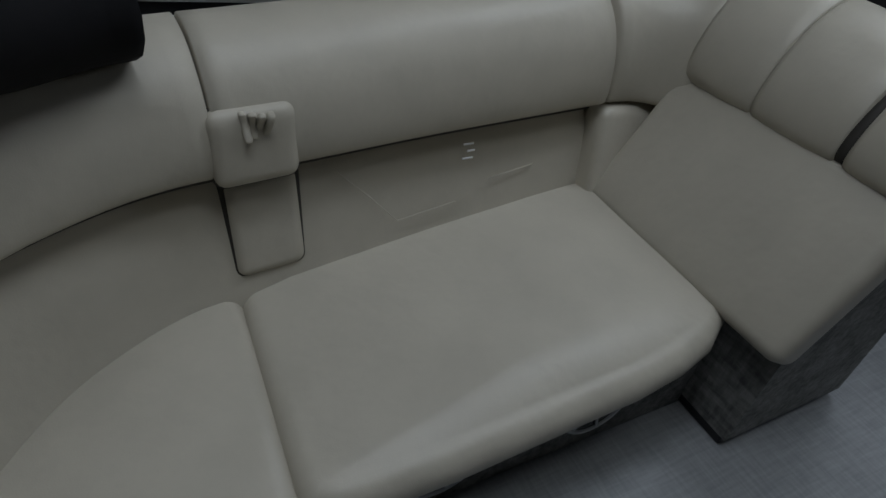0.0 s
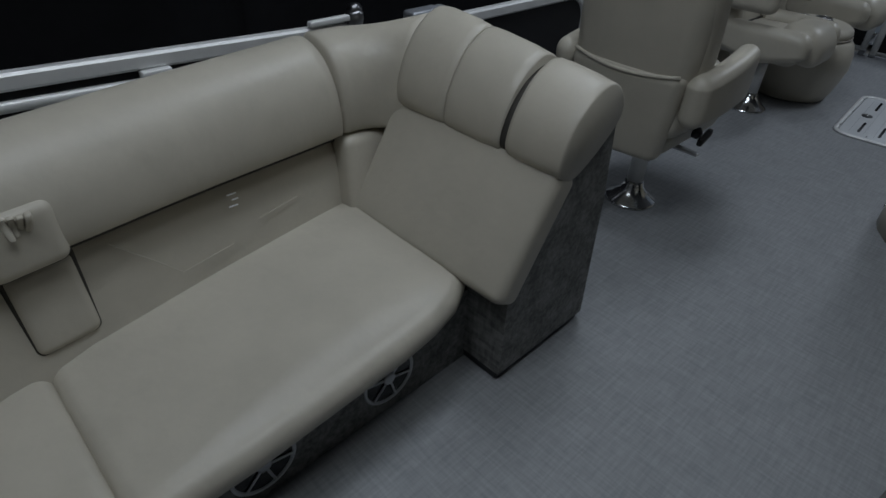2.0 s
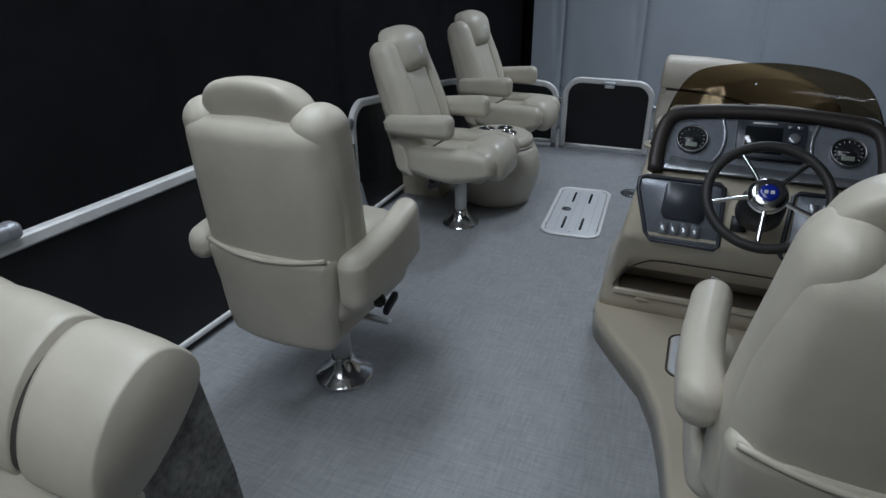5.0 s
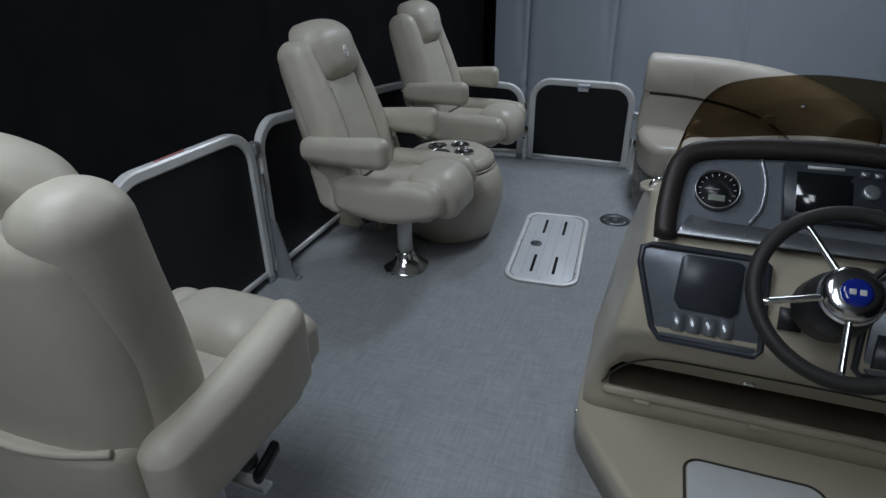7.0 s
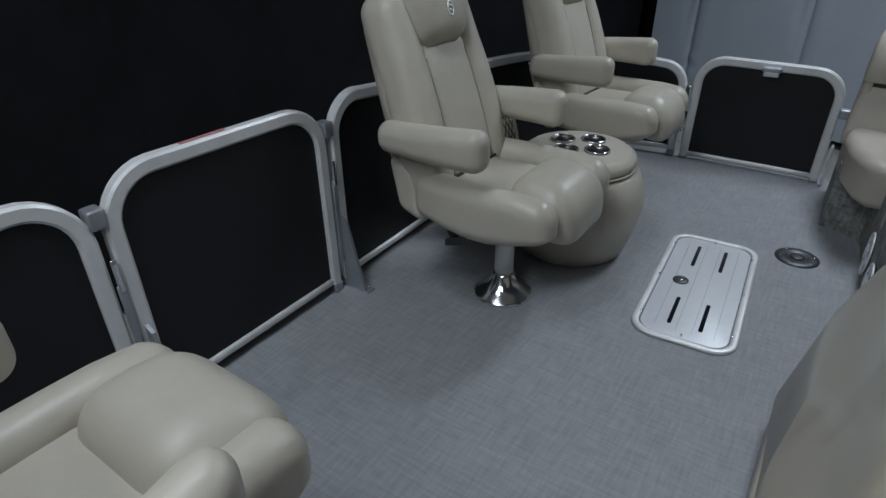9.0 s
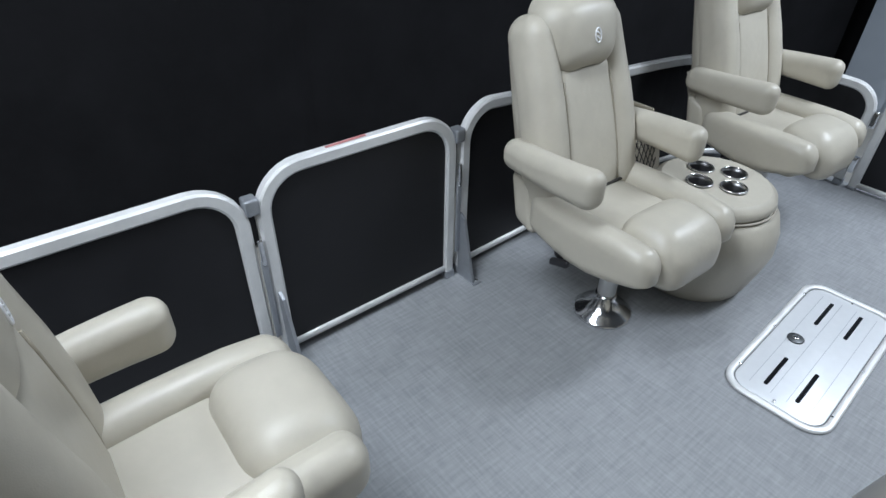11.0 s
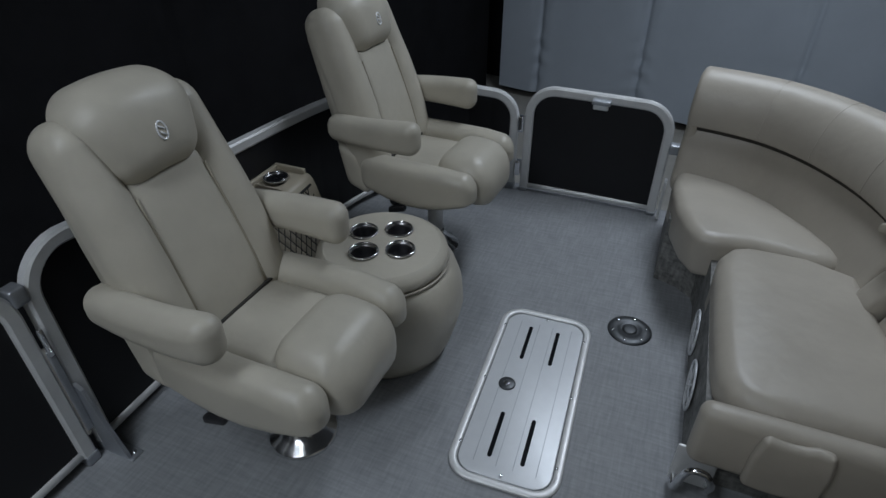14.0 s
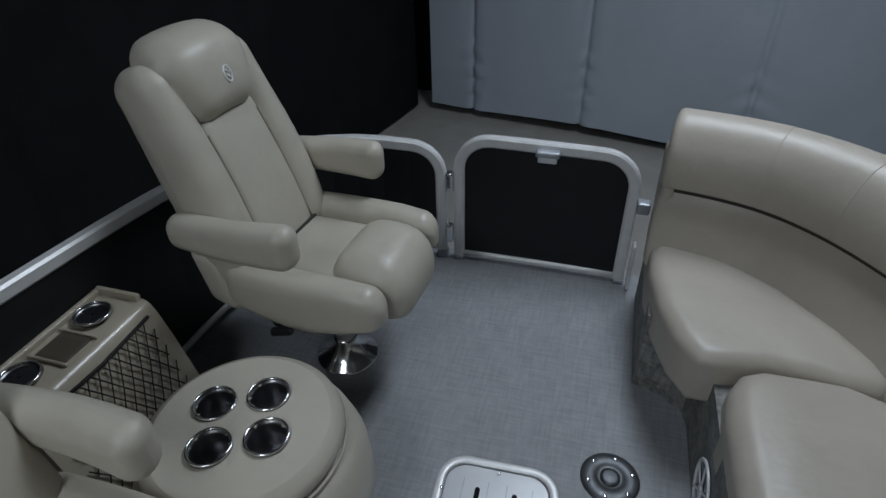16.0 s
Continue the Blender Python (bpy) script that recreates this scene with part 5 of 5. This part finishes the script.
# windscreen
low = smooth_path([(0.488, 3.335, 0.80), (0.488, 3.43, 0.90), (0.510, 3.52, 0.975), (0.60, 3.55, 0.985), (0.855, 3.585, 1.0), (1.11, 3.55, 0.985), (1.20, 3.52, 0.975), (1.222, 3.43, 0.90), (1.222, 3.335, 0.80)], 6)
high = smooth_path([(0.487, 3.345, 0.812), (0.507, 3.50, 0.965), (0.545, 3.60, 1.065), (0.63, 3.68, 1.11), (0.855, 3.755, 1.125), (1.08, 3.68, 1.11), (1.165, 3.60, 1.065), (1.203, 3.50, 0.965), (1.223, 3.345, 0.812)], 6)
rings = []
for a, b in zip(low, high):
    m = (a + b) / 2 + Vector((0, 0.012, 0.012)) * min(1, (b - a).length * 6)
    o = Vector((0, 0.004, 0.0))
    rings.append([a, m, b, b + o, m + o, a + o])
wsn = part("windscreen", loft(rings), ACRYLIC, helm, "smoked brown acrylic windscreen")
wsn.visible_shadow = False
part("windscreen_screw", revolve([(0.006, 0), (0.006, 0.006)], 8, (0.80, 3.66, 1.055)), CHROME, wsn)

# steering wheel
wz = Vector((0, -0.72, 0.69)).normalized()
wt = Matrix.Translation((0.851, 3.077, 0.812)) @ Matrix((Vector((1, 0, 0)), wz.cross(Vector((1, 0, 0))), wz)).transposed().to_4x4()
wheel = part("steering_wheel", turned(tube([(0.178 * math.cos(a), 0.178 * math.sin(a), 0) for a in [2 * math.pi * k / 56 for k in range(56)]], 0.0165, 12, True), wt), RUBBER, helm, "black padded steering wheel with chrome spokes")
for k in range(5):
    a = radians(50 + 72 * k)
    part("spoke", turned(tube(smooth_path([(0.03 * math.cos(a), 0.03 * math.sin(a), 0.008), (0.10 * math.cos(a), 0.10 * math.sin(a), 0.004), (0.17 * math.cos(a), 0.17 * math.sin(a), 0)], 4), 0.0075, 8), wt), CHROME, wheel, "chrome spoke")
hb = part("hub", turned(revolve([(0.058, -0.012), (0.062, 0.0), (0.058, 0.014), (0.045, 0.024), (0.032, 0.027)], 32), wt), CHROME, wheel, "chrome hub with a blue badge")
part("badge", turned(revolve([(0.029, 0.026), (0.029, 0.030), (0.02, 0.033)], 24), wt), BLUE, hb, "round blue badge")
for bx in (-0.009, 0.009):
    part("badge_mark", turned(rbox((bx, 0, 0.0335), (0.012, 0.012, 0.003), 0.002, 2), wt), WHITE_MARK, hb)
part("column", turned(revolve([(0.075, -0.13), (0.07, -0.06), (0.05, -0.02), (0.03, -0.01)], 24), wt), BLACK, wheel, "black steering column boot")
part("ignition_panel", plate([(0.78, 0.30), (0.83, 0.30), (0.83, 0.55), (0.78, 0.55)], on_panel, 0.002, 0.012), BLACK, helm)
